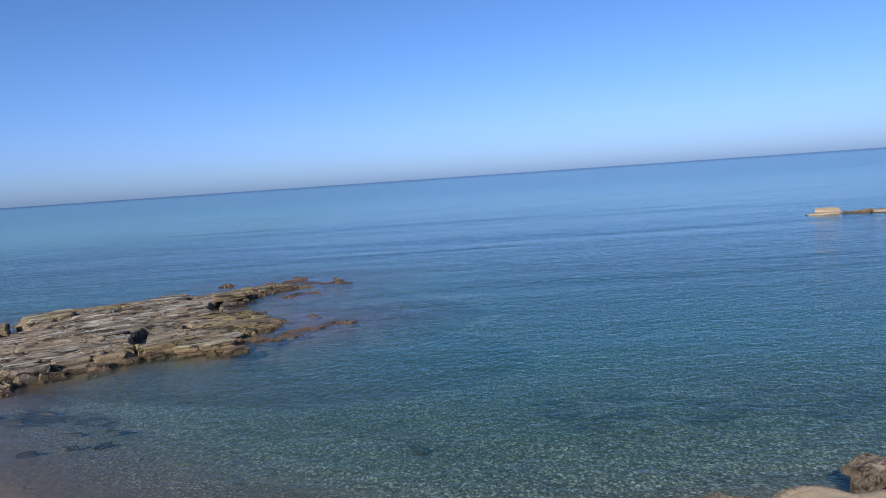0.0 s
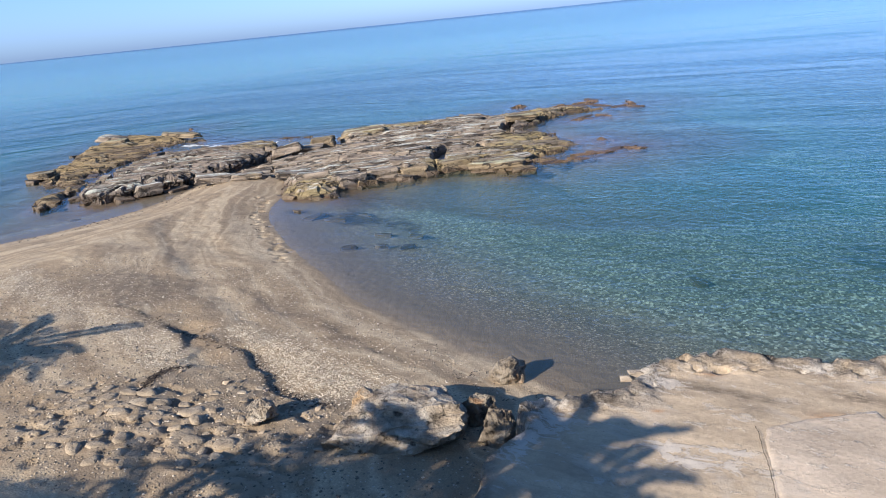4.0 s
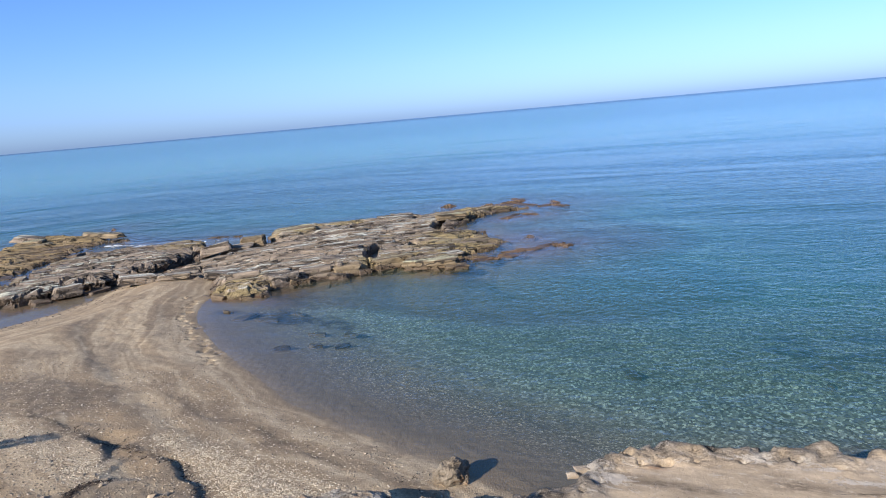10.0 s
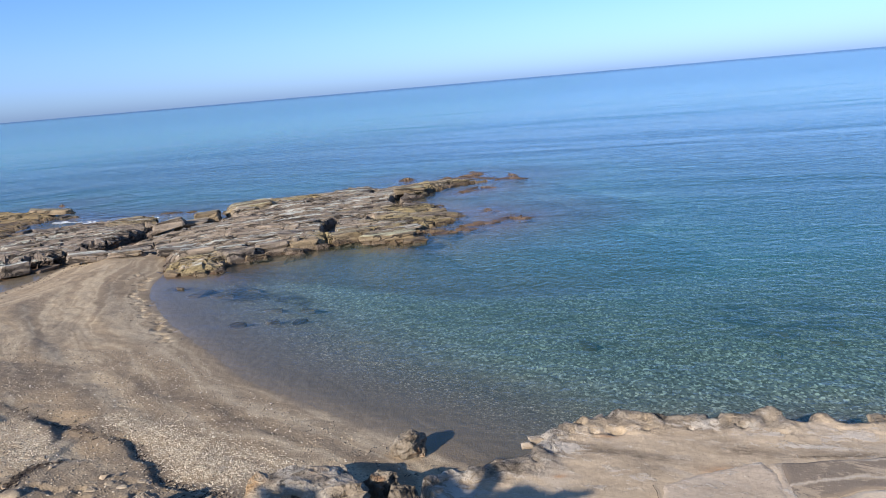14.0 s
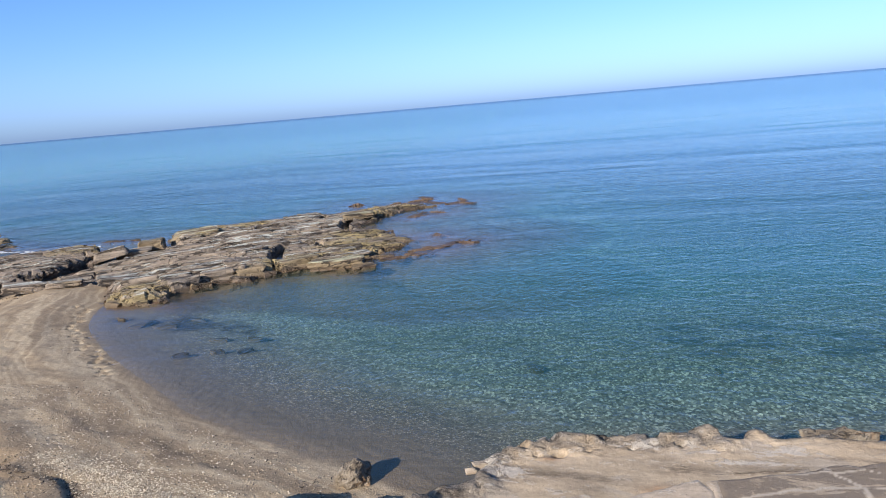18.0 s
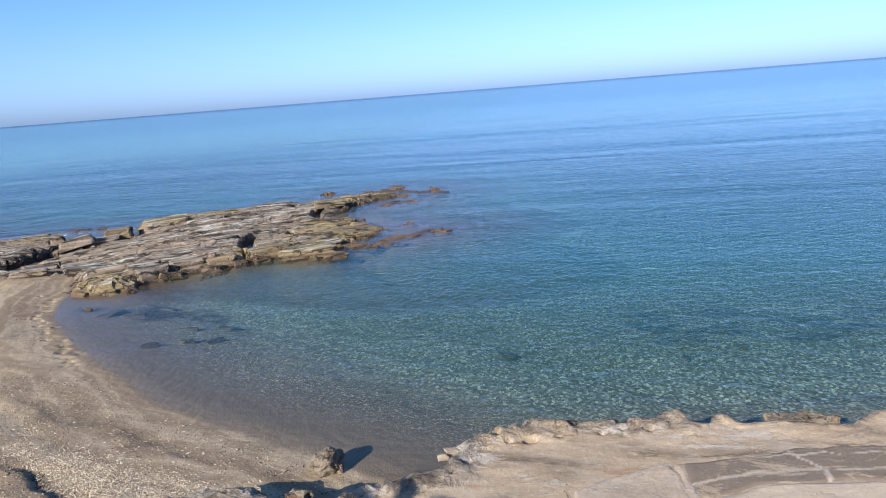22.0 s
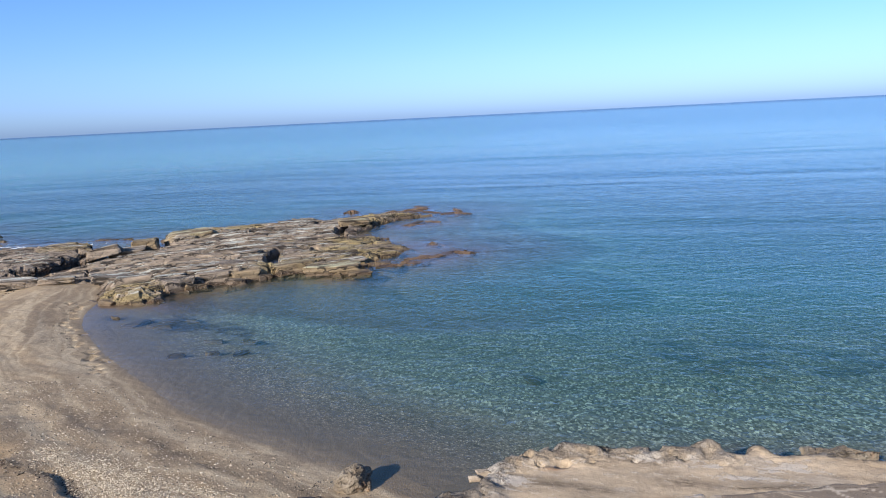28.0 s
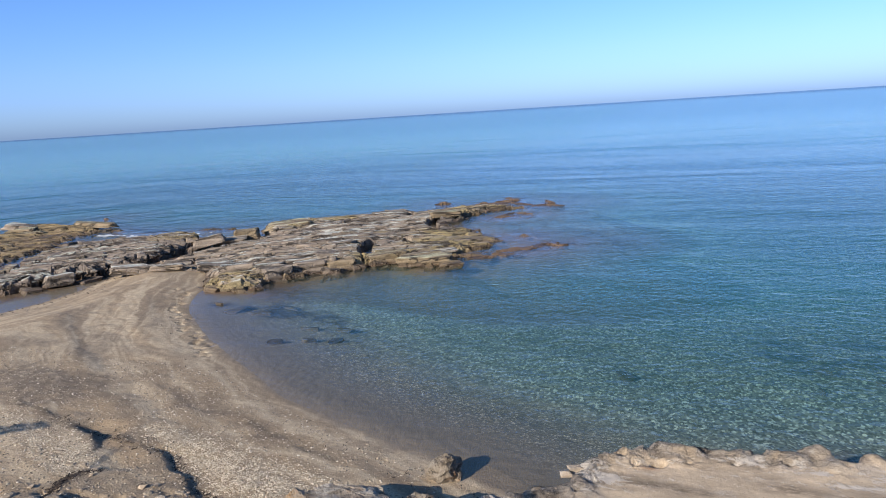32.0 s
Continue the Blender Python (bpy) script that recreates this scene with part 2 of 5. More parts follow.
def beach_material():
    k = Nodes("shingle_sand")
    shore = k.attribute("shore")
    big = k.noise(0.22, 3, 0.5)
    # bands of coarse and fine shingle that follow the waterline
    band = k.n.new("ShaderNodeCombineXYZ")
    k.put(band.inputs[0], k.math("ADD", k.math("MULTIPLY", shore, 1.0), k.math("MULTIPLY", big, 3.2)))
    k.put(band.inputs[1], k.math("MULTIPLY", k.axis(0), 0.05))
    k.put(band.inputs[2], k.math("MULTIPLY", k.axis(1), 0.05))
    bands = k.noise(1.0, 4, 0.55, band.outputs[0], 0.3)
    stones = k.n.new("ShaderNodeTexVoronoi")
    k.l.new(k.pos, stones.inputs["Vector"])
    stones.inputs["Scale"].default_value = 26
    bits = k.n.new("ShaderNodeTexVoronoi")
    k.l.new(k.pos, bits.inputs["Vector"])
    bits.inputs["Scale"].default_value = 60
    tone = k.ramp(bands, (0.32, (0.305, 0.232, 0.155)), (0.42, (0.345, 0.265, 0.176)), (0.49, (0.52, 0.42, 0.29)), (0.55, (0.385, 0.298, 0.198)), (0.68, (0.285, 0.217, 0.146)))
    coarse = k.span(bands, 0.40, 0.52)
    grain = k.ramp(k.axis(0, stones.outputs["Color"]), (0.0, 0.80), (0.5, 0.97), (0.85, 1.10), (1.0, 1.3))
    grain2 = k.ramp(k.axis(1, bits.outputs["Color"]), (0.0, 0.80), (0.6, 1.0), (1.0, 1.25))
    col = k.mix(0.55, k.mix(k.math("ADD", 0.15, k.math("MULTIPLY", coarse, 0.45)), tone, grain, "MULTIPLY"), grain2, "MULTIPLY")
    col = k.mix(k.span(k.noise(1.1, 5, 0.6), 0.52, 0.70, 0, 0.4), col, (0.16, 0.118, 0.082))
    col = k.mix(k.span(k.noise(0.45, 4, 0.6), 0.55, 0.68, 0, 0.45), col, (0.20, 0.15, 0.105))
    patchy = k.span(k.noise(2.6, 5, 0.65), 0.38, 0.62, 0.35, 1.0)
    col = k.mix(k.math("MULTIPLY", k.attribute("packed"), k.math("MULTIPLY", patchy, 0.75)), col, (0.185, 0.148, 0.108))
    shells = k.ramp(k.axis(0, stones.outputs["Color"]), (0.0, (0.20, 0.155, 0.105)), (0.35, (0.38, 0.31, 0.22)), (0.7, (0.52, 0.45, 0.34)), (1.0, (0.68, 0.62, 0.52)))
    col = k.mix(k.math("MULTIPLY", k.attribute("coarse"), k.math("MULTIPLY", patchy, 0.7)), col, shells)
    # fine dark silt left between the bands of shingle
    col = k.mix(k.math("MULTIPLY", k.attribute("silt"), k.span(k.noise(3.4, 5, 0.65), 0.30, 0.60, 0.35, 0.85)), col, k.mix(bits.outputs["Distance"], (0.150, 0.118, 0.088), (0.215, 0.172, 0.130)))
    # wrack stains, with the shade of the cut scarps painted in as dark colour
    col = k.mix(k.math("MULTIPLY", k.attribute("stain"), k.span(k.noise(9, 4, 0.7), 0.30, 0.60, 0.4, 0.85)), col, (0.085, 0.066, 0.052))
    damp = k.math("ADD", shore, k.math("MULTIPLY", k.noise(0.8, 3), 0.7))
    wet = k.math("MULTIPLY", k.span(damp, 0.62, 0.30), k.span(shore, -5.0, -2.0, 0.6, 1.0))
    col = k.mix(k.math("MULTIPLY", wet, 0.8), col, (0.215, 0.165, 0.108))
    col = k.mix(k.math("MULTIPLY", k.attribute("tread"), 0.6), col, k.mix(k.noise(5, 4, 0.65), (0.17, 0.135, 0.098), (0.27, 0.212, 0.152)))
    col = k.mix(k.math("MULTIPLY", k.attribute("pads"), 0.6), col, (0.40, 0.325, 0.235))
    col = k.mix(1.0, col, (0.965, 0.938, 0.912), "MULTIPLY")
    # under water: pale and dark gravel, its bright flecks painting in sunlight through ripples
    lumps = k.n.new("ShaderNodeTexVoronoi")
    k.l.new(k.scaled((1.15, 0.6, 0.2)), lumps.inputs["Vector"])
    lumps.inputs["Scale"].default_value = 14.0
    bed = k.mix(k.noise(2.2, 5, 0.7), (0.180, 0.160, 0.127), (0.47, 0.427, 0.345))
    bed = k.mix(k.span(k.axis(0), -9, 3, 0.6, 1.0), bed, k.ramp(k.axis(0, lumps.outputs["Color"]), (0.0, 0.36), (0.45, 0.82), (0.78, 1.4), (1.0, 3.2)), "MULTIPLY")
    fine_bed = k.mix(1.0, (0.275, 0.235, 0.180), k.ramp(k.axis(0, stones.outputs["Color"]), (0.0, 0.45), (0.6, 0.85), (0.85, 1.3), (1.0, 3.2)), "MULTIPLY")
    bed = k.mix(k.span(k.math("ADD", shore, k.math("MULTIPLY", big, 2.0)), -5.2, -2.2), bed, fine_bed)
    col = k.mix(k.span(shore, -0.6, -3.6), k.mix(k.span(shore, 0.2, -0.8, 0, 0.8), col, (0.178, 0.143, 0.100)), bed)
    # dark weed in patches on the bed
    col = k.mix(k.math("MULTIPLY", k.attribute("weed"), k.span(k.noise(1.6, 5, 0.7), 0.34, 0.60, 0.1, 0.9)), col, (0.034, 0.026, 0.025))
    weed = k.mix(k.noise(3.0, 5, 0.7), (0.05, 0.034, 0.024), (0.26, 0.15, 0.088))
    col = k.mix(k.math("MULTIPLY", k.attribute("ledge"), 0.9), col, weed)
    h = k.math("ADD", k.math("MULTIPLY", stones.outputs["Distance"], 0.35), k.math("MULTIPLY", k.noise(3.2, 5, 0.55), 2.0))
    rough = k.math("SUBTRACT", 0.95, k.math("MULTIPLY", wet, 0.4))
    return k.surface(col, rough, k.bump(h, 0.03, 0.7), 0.3)


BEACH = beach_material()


def water_material():
    k = Nodes("sea_water")
    depth = k.attribute("depth")
    swell = k.noise(0.11, 2, 0.5, k.scaled((0.45, 1.5, 1), 0.12))
    chop = k.noise(1.1, 3, 0.55, k.scaled((0.55, 1.5, 1), -0.25))
    ripple = k.noise(4.4, 3, 0.6, k.scaled((0.95, 0.85, 1), 0.2), 0.8)
    h = k.math("ADD", k.math("MULTIPLY", swell, k.span(k.axis(1), 30, 90, 0.05, 0.16)), k.math("ADD", k.math("MULTIPLY", k.math("MULTIPLY", chop, k.span(depth, 0.02, 0.6, 0.35, 1.0)), k.math("ADD", k.span(k.axis(1), 22, 60, 0.020, 0.066), k.span(k.axis(1), 1500, 2800, 0, 0.3))), k.math("MULTIPLY", ripple, k.span(depth, 0.0, 0.5, 0.014, 0.030))))
    roll = k.noise(1.0, 2, 0.5, k.scaled((0.012, 0.055, 1), 0.03), 0.6)
    h = k.math("ADD", h, k.math("ADD", k.math("MULTIPLY", k.math("MULTIPLY", roll, k.span(k.axis(1), 30, 110, 0.2, 1.3)), k.span(k.axis(1), 120, 420, 1.0, 0.4)), k.math("ADD", k.math("MULTIPLY", k.noise(1.0, 3, 0.55, k.scaled((0.11, 0.42, 1), -0.04)), k.span(k.axis(1), 40, 75, 0.06, 0.09)), k.math("MULTIPLY", k.noise(1.0, 3, 0.6, k.scaled((0.5, 0.95, 1), 0.08)), k.math("MULTIPLY", k.span(k.axis(0), -16, -36, 1.0, 2.6), k.span(k.axis(1), 26, 60, 0.02, 0.085))))))
    # the swell turns as it comes round the shelf
    round_swell = k.math("MULTIPLY", k.noise(1.0, 3, 0.55, k.scaled((0.04, 0.20, 1), -0.80), 0.5), k.span(k.axis(0), -22, -60, 0.0, 0.55))
    h = k.math("ADD", h, round_swell)
    wander = k.n.new("ShaderNodeVectorMath")
    wander.operation = "ADD"
    k.l.new(k.scaled((1.2, 0.85, 0.01), 0.25), wander.inputs[0])
    drift = k.n.new("ShaderNodeTexNoise")
    drift.inputs["Scale"].default_value = 1.3
    k.l.new(drift.outputs["Color"], wander.inputs[1])
    k.l.new(k.pos, drift.inputs["Vector"])
    net = k.voronoi(3.3, "SMOOTH_F1", wander.outputs[0])
    h = k.math("ADD", h, k.math("MULTIPLY", net, k.math("MULTIPLY", k.span(depth, 0.05, 0.6, 0.004, 0.028), k.span(k.axis(1), 25, 70, 1.0, 0.0))))
    # shore-facing slopes hide the rest at a low angle: lean normals, mirroring higher sky
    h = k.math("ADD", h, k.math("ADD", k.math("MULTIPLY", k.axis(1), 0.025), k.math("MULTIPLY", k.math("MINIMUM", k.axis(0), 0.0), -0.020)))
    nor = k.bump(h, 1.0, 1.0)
    clear = k.n.new("ShaderNodeBsdfTransparent")
    k.put(clear.inputs[0], k.mix(k.span(depth, 0.05, 0.9), (0.97, 0.98, 0.97), (0.76, 0.95, 0.94)))
    body = k.n.new("ShaderNodeBsdfDiffuse")
    # deep water's pale colour also paints in mirrored low sky; horizon line drawn dark
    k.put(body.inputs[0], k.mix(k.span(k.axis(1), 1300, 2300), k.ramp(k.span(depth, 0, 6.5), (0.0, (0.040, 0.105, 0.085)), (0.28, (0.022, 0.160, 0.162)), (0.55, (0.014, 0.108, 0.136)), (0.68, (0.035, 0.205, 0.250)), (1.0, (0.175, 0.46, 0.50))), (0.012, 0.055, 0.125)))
    murk = k.math("SUBTRACT", 1.0, k.math("POWER", 2.718, k.math("MULTIPLY", depth, -0.40)), True)
    inner = k.n.new("ShaderNodeMixShader")
    k.put(inner.inputs[0], murk)
    k.l.new(clear.outputs[0], inner.inputs[1])
    k.l.new(body.outputs[0], inner.inputs[2])
    gloss = k.n.new("ShaderNodeBsdfGlossy")
    k.put(gloss.inputs["Roughness"], k.span(k.axis(1), 50, 350, 0.06, 0.22))
    k.l.new(nor, gloss.inputs["Normal"])
    facing = k.n.new("ShaderNodeLayerWeight")
    k.l.new(nor, facing.inputs["Normal"])
    shine = k.math("ADD", 0.02, k.math("MULTIPLY", k.math("MULTIPLY", k.span(k.axis(1), 15, 30, 0.76, 0.90), k.span(k.axis(1), 32, 85, 1.0, 1.5)), k.math("POWER", facing.outputs["Facing"], 5.0)), True)
    # a rough sea mirrors less than a flat one at the horizon
    shine = k.math("MINIMUM", shine, k.span(k.axis(1), 900, 2300, 0.80, 0.66))
    out = k.n.new("ShaderNodeMixShader")
    k.l.new(shine, out.inputs[0])
    k.l.new(inner.outputs[0], out.inputs[1])
    k.l.new(gloss.outputs[0], out.inputs[2])
    return k.done(out.outputs[0])


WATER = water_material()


def concrete_material(name, base, stain, white=0.4, damp=0.0):
    """Worn concrete over rock: clouds of dirt, flaking white crust, scratches along the shore, and wet stains."""
    k = Nodes(name)
    cloud = k.noise(0.9, 6, 0.62, k.scaled((0.55, 1.5, 1), 0.15), 0.5)
    fine = k.noise(14, 5, 0.7)
    col = k.ramp(cloud, (0.33, stain), (0.44, tuple(v * 0.9 for v in base)), (0.53, tuple(v * 1.08 for v in base)), (0.66, tuple(v * 1.3 for v in base)))
    col = k.mix(0.5, col, k.ramp(fine, (0.25, 0.62), (0.5, 1.0), (0.75, 1.25)), "MULTIPLY")
    col = k.mix(k.span(k.noise(0.33, 4, 0.6), 0.50, 0.66, 0, 0.35), col, (0.38, 0.27, 0.170))
    bleach = k.span(k.noise(0.8, 7, 0.7, k.scaled((0.7, 1.3, 1), 0.4), 0.4), 0.50, 0.62, 0, 0.38)
    col = k.mix(bleach, col, (0.50, 0.43, 0.355))
    # thin streaks rubbed along the shore
    rub = k.noise(2.2, 6, 0.7, k.scaled((0.35, 4.0, 1), 0.12), 0.3)
    col = k.mix(k.span(rub, 0.56, 0.68, 0, 0.35), col, tuple(v * 0.66 for v in base))
    col = k.mix(k.math("MULTIPLY", k.attribute("grime"), k.span(k.noise(5, 6, 0.7, k.scaled((0.5, 1.6, 1), 0.15)), 0.40, 0.56)), col, (0.125, 0.092, 0.062))
    # bare rock where the concrete has gone from the rim
    bare = k.ramp(k.noise(4.5, 7, 0.72, warp=0.6), (0.38, (0.045, 0.037, 0.031)), (0.46, (0.165, 0.137, 0.110)), (0.56, (0.265, 0.224, 0.180)), (0.68, (0.40, 0.345, 0.285)))
    col = k.mix(k.math("MULTIPLY", k.attribute("crag"), k.span(k.noise(2.0, 4, 0.6), 0.35, 0.55, 0.35, 1.0)), col, bare)
    crust = k.math("ADD", k.noise(3.4, 9, 0.75, k.scaled((0.8, 1.5, 1), 0.2), 0.7), k.math("MULTIPLY", k.attribute("pale"), 0.17))
    crust = k.math("MULTIPLY", k.span(crust, 0.56, 0.63), k.math("ADD", white, k.math("MULTIPLY", k.attribute("pale"), 0.30)), True)
    col = k.mix(crust, col, (0.60, 0.535, 0.46))
    col = k.mix(k.math("MULTIPLY", k.attribute("rust"), k.span(fine, 0.4, 0.6, 0.3, 0.8)), col, (0.36, 0.16, 0.05))
    if damp:
        pool = k.noise(1.6, 6, 0.65, k.scaled((0.7, 1.7, 1), 0.25), 0.8)
        soak = k.math("MULTIPLY", k.span(pool, 0.58, 0.53, 0, damp), k.math("SUBTRACT", 1.0, k.attribute("vein")), True)
        col = k.mix(soak, col, k.mix(cloud, (0.175, 0.138, 0.104), (0.250, 0.197, 0.150)))
        col = k.mix(k.math("MULTIPLY", k.attribute("vein"), 0.7), col, (0.52, 0.45, 0.37))
    specks = k.span(k.voronoi(9), 0.12, 0.05)
    col = k.mix(k.math("MULTIPLY", specks, 0.5), col, (0.10, 0.075, 0.06))
    # grit and small flakes
    grit = k.noise(38, 3, 0.6)
    col = k.mix(k.math("MULTIPLY", k.span(grit, 0.36, 0.26), 0.7), col, tuple(v * 0.35 for v in base))
    col = k.mix(k.math("MULTIPLY", k.span(k.noise(17, 6, 0.75, warp=0.5), 0.60, 0.68), k.math("ADD", 0.25, k.math("MULTIPLY", k.attribute("pale"), 0.6), True)), col, (0.66, 0.60, 0.52))
    h = k.math("ADD", k.math("MULTIPLY", k.math("MULTIPLY", k.attribute("crag"), k.noise(7, 7, 0.72, warp=0.6)), 4.5), k.math("MULTIPLY", cloud, 0.15))
    h = k.math("ADD", h, k.math("ADD", k.math("MULTIPLY", fine, 0.35), k.math("MULTIPLY", crust, 0.25)))
    return k.surface(col, 0.9, k.bump(h, 0.05, 0.8), 0.3)


TERRACE = concrete_material("worn_concrete", (0.455, 0.352, 0.243), (0.280, 0.217, 0.151), 0.44)
DRY_CONCRETE = concrete_material("dry_concrete", (0.62, 0.51, 0.385), (0.52, 0.42, 0.31), 0.3)
PALE_CONCRETE = concrete_material("pale_concrete", (0.50, 0.398, 0.298), (0.35, 0.275, 0.20), 0.75)
DAMP_CONCRETE = concrete_material("damp_concrete", (0.38, 0.30, 0.215), (0.27, 0.205, 0.145), 0.25, 0.95)


def boulder_material(name, gain):
    k = Nodes(name)
    n, fine = k.noise(2.2, 6, 0.65), k.noise(18, 5, 0.7)
    col = k.ramp(n, (0.3, (0.13, 0.098, 0.068)), (0.5, (0.265, 0.216, 0.162)), (0.66, (0.43, 0.375, 0.305)))
    col = k.mix(k.span(k.noise(1.3, 3, 0.5), 0.60, 0.70, 0, 0.6), col, (0.36, 0.17, 0.06))
    col = k.mix(1.0, col, k.ramp(k.random(), (0.0, 0.85 * gain), (1.0, 1.1 * gain)), "MULTIPLY")
    stain = k.n.new("ShaderNodeVectorMath")
    stain.operation = "DISTANCE"
    k.l.new(k.pos, stain.inputs[0])
    stain.inputs[1].default_value = (-6.15, 9.55, 0.85)
    col = k.mix(k.math("MULTIPLY", k.span(stain.outputs["Value"], 0.40, 0.10, 0, 0.8), k.span(k.noise(6, 5, 0.7), 0.40, 0.58)), col, (0.42, 0.25, 0.11))
    pits = k.span(k.noise(5.5, 6, 0.72, warp=0.5), 0.44, 0.34)
    col = k.mix(k.math("MULTIPLY", pits, 0.6), col, (0.05, 0.038, 0.03))
    h = k.math("SUBTRACT", k.math("ADD", n, k.math("MULTIPLY", fine, 0.3)), k.math("MULTIPLY", pits, 0.8))
    return k.surface(col, 0.9, k.bump(h, 0.16, 1.0), 0.3)


def plain(name, colour, rough=0.8, vary=0.3):
    k = Nodes(name)
    n = k.noise(6, 4, 0.6)
    col = k.ramp(n, (0.3, tuple(v * (1 - vary) for v in colour)), (0.7, tuple(v * (1 + vary) for v in colour)))
    return k.surface(col, rough, k.bump(n, 0.02, 0.5))


LEAF = plain("palm_leaf", (0.06, 0.09, 0.03), 0.5)
BARK = plain("palm_bark", (0.16, 0.12, 0.08), 0.9)
PEBBLE_STONE = plain("sandy_stone", (0.36, 0.28, 0.20), 0.9)
WRACK = plain("dried_seagrass", (0.045, 0.033, 0.026), 0.9)

# ---- ground, beach and sea bed ----
BAY = [(-2.6, 11.6), (-3.2, 12.1), (-4.2, 12.7), (-5.0, 13.15), (-6.4, 13.8), (-8.4, 14.9), (-9.8, 15.7), (-11.2, 16.9), (-12.9, 18.3), (-14.8, 19.9), (-16.6, 21.7), (-17.9, 23.1), (-18.9, 24.7), (-19.5, 26.3)]
COVE = [(-26.3, 29.2), (-26.0, 27.4), (-25.7, 25.5), (-25.8, 23.7), (-26.3, 21.9), (-27.0, 20.3), (-27.9, 18.9), (-30, 15), (-38, 6.5), (-60, -8), (-140, -30)]
LAND = rounded(BAY) + [(-21, 30), (-25, 31)] + rounded(COVE) + [(-140, -160), (160, -160), (160, -10), (60, 6), (30, 10), (14, 11.5), (8, 11.6), (3, 11.4), (-1, 10.9)]


def land_height(x, y):
    """Height of the one sheet of ground: beach, slope up to the path, and the sea bed; and the distance from the waterline."""
    d = inside_distance(x, y, LAND)
    up = 0.95 * (1 - np.exp(-np.maximum(d, 0) / 6.5))
    off = np.maximum(-d, 0)
    down = -0.06 * np.minimum(off, 6) - 3.2 * (1 - np.exp(-np.maximum(off - 0.5, 0) ** 1.35 / 45)) - 3.0 * smooth(40, 160, off)
    z = np.where(d > 0, up, down)
    z = z + np.minimum(0.42 * np.maximum(6.2 - y, 0), 4.4) * smooth(0, 6, d)
    z = np.maximum(z, 5.35 - 0.9 * np.maximum(np.hypot(x - 0.5, y + 1.5) - 1.6, 0)) * (d > -4) + z * (d <= -4)
    dry = smooth(0.2, 2.0, d)
    z = z + dry * 0.10 * (fbm(x * 0.35, y * 0.35, 3, 3) - 0.5) + dry * 0.03 * (fbm(x * 2.2, y * 2.2, 5, 3) - 0.5)
    z = z + smooth(-1, -6, d) * 0.35 * (fbm(x * 0.3, y * 0.3, 8, 4) - 0.5)
    return z, d


MAIN = [(-21.4, 29.1), (-20.4, 27.6), (-19.7, 26.5), (-18.5, 26.0), (-17.0, 26.5), (-17.4, 27.6), (-16.2, 29.2), (-14.7, 29.8), (-13.8, 30.9), (-12.8, 31.9), (-11.8, 31.6), (-10.0, 31.0), (-10.3, 32.5), (-10.2, 33.4), (-8.8, 33.5), (-9.3, 34.8),
        (-8.6, 35.6), (-8.5, 37.6), (-10.2, 39.4), (-10.5, 40.7), (-13.2, 42.6), (-13.6, 43.2), (-13.3, 43.8), (-12.3, 46.6), (-11.7, 49.2), (-9.3, 50.0), (-9.2, 50.9), (-11.9, 50.9), (-15.1, 50.3), (-17.1, 49.3), (-19.1, 47.6),
        (-22.0, 45.4), (-24.3, 43.0), (-25.2, 41.5), (-24.3, 39.8), (-22.9, 37.4), (-24.2, 36.2), (-24.7, 34.2), (-25.2, 32.2), (-26.1, 30.0), (-25.7, 28.2), (-24.4, 28.0), (-23.5, 28.6)]
SHELF = [(-39.1, 29.5), (-41.2, 31.4), (-41.8, 33.5), (-45.2, 37.6), (-47.0, 40.7), (-48.3, 43.3), (-47.6, 44.7), (-44.0, 44.2), (-41.1, 44.3), (-39.3, 42.6), (-39.2, 39.5), (-37.5, 37.3), (-37.4, 34.6), (-36.2, 31.2), (-34.8, 28.4), (-36.5, 28.2)]
WEST = [(-30.4, 24.8), (-29.1, 24.9), (-28.2, 25.8), (-27.3, 27.0), (-26.8, 27.8), (-26.7, 29.3), (-26.3, 30.4), (-25.9, 31.9), (-25.8, 33.3), (-26.1, 34.9), (-26.8, 36.4), (-27.6, 38.0), (-28.7, 39.3), (-30.2, 39.8), (-32.0, 39.6), (-35.0, 39.0),
        (-35.8, 37.7), (-35.9, 35.7), (-36.2, 33.8), (-35.1, 30.5), (-33.1, 26.9), (-31.8, 25.6)]
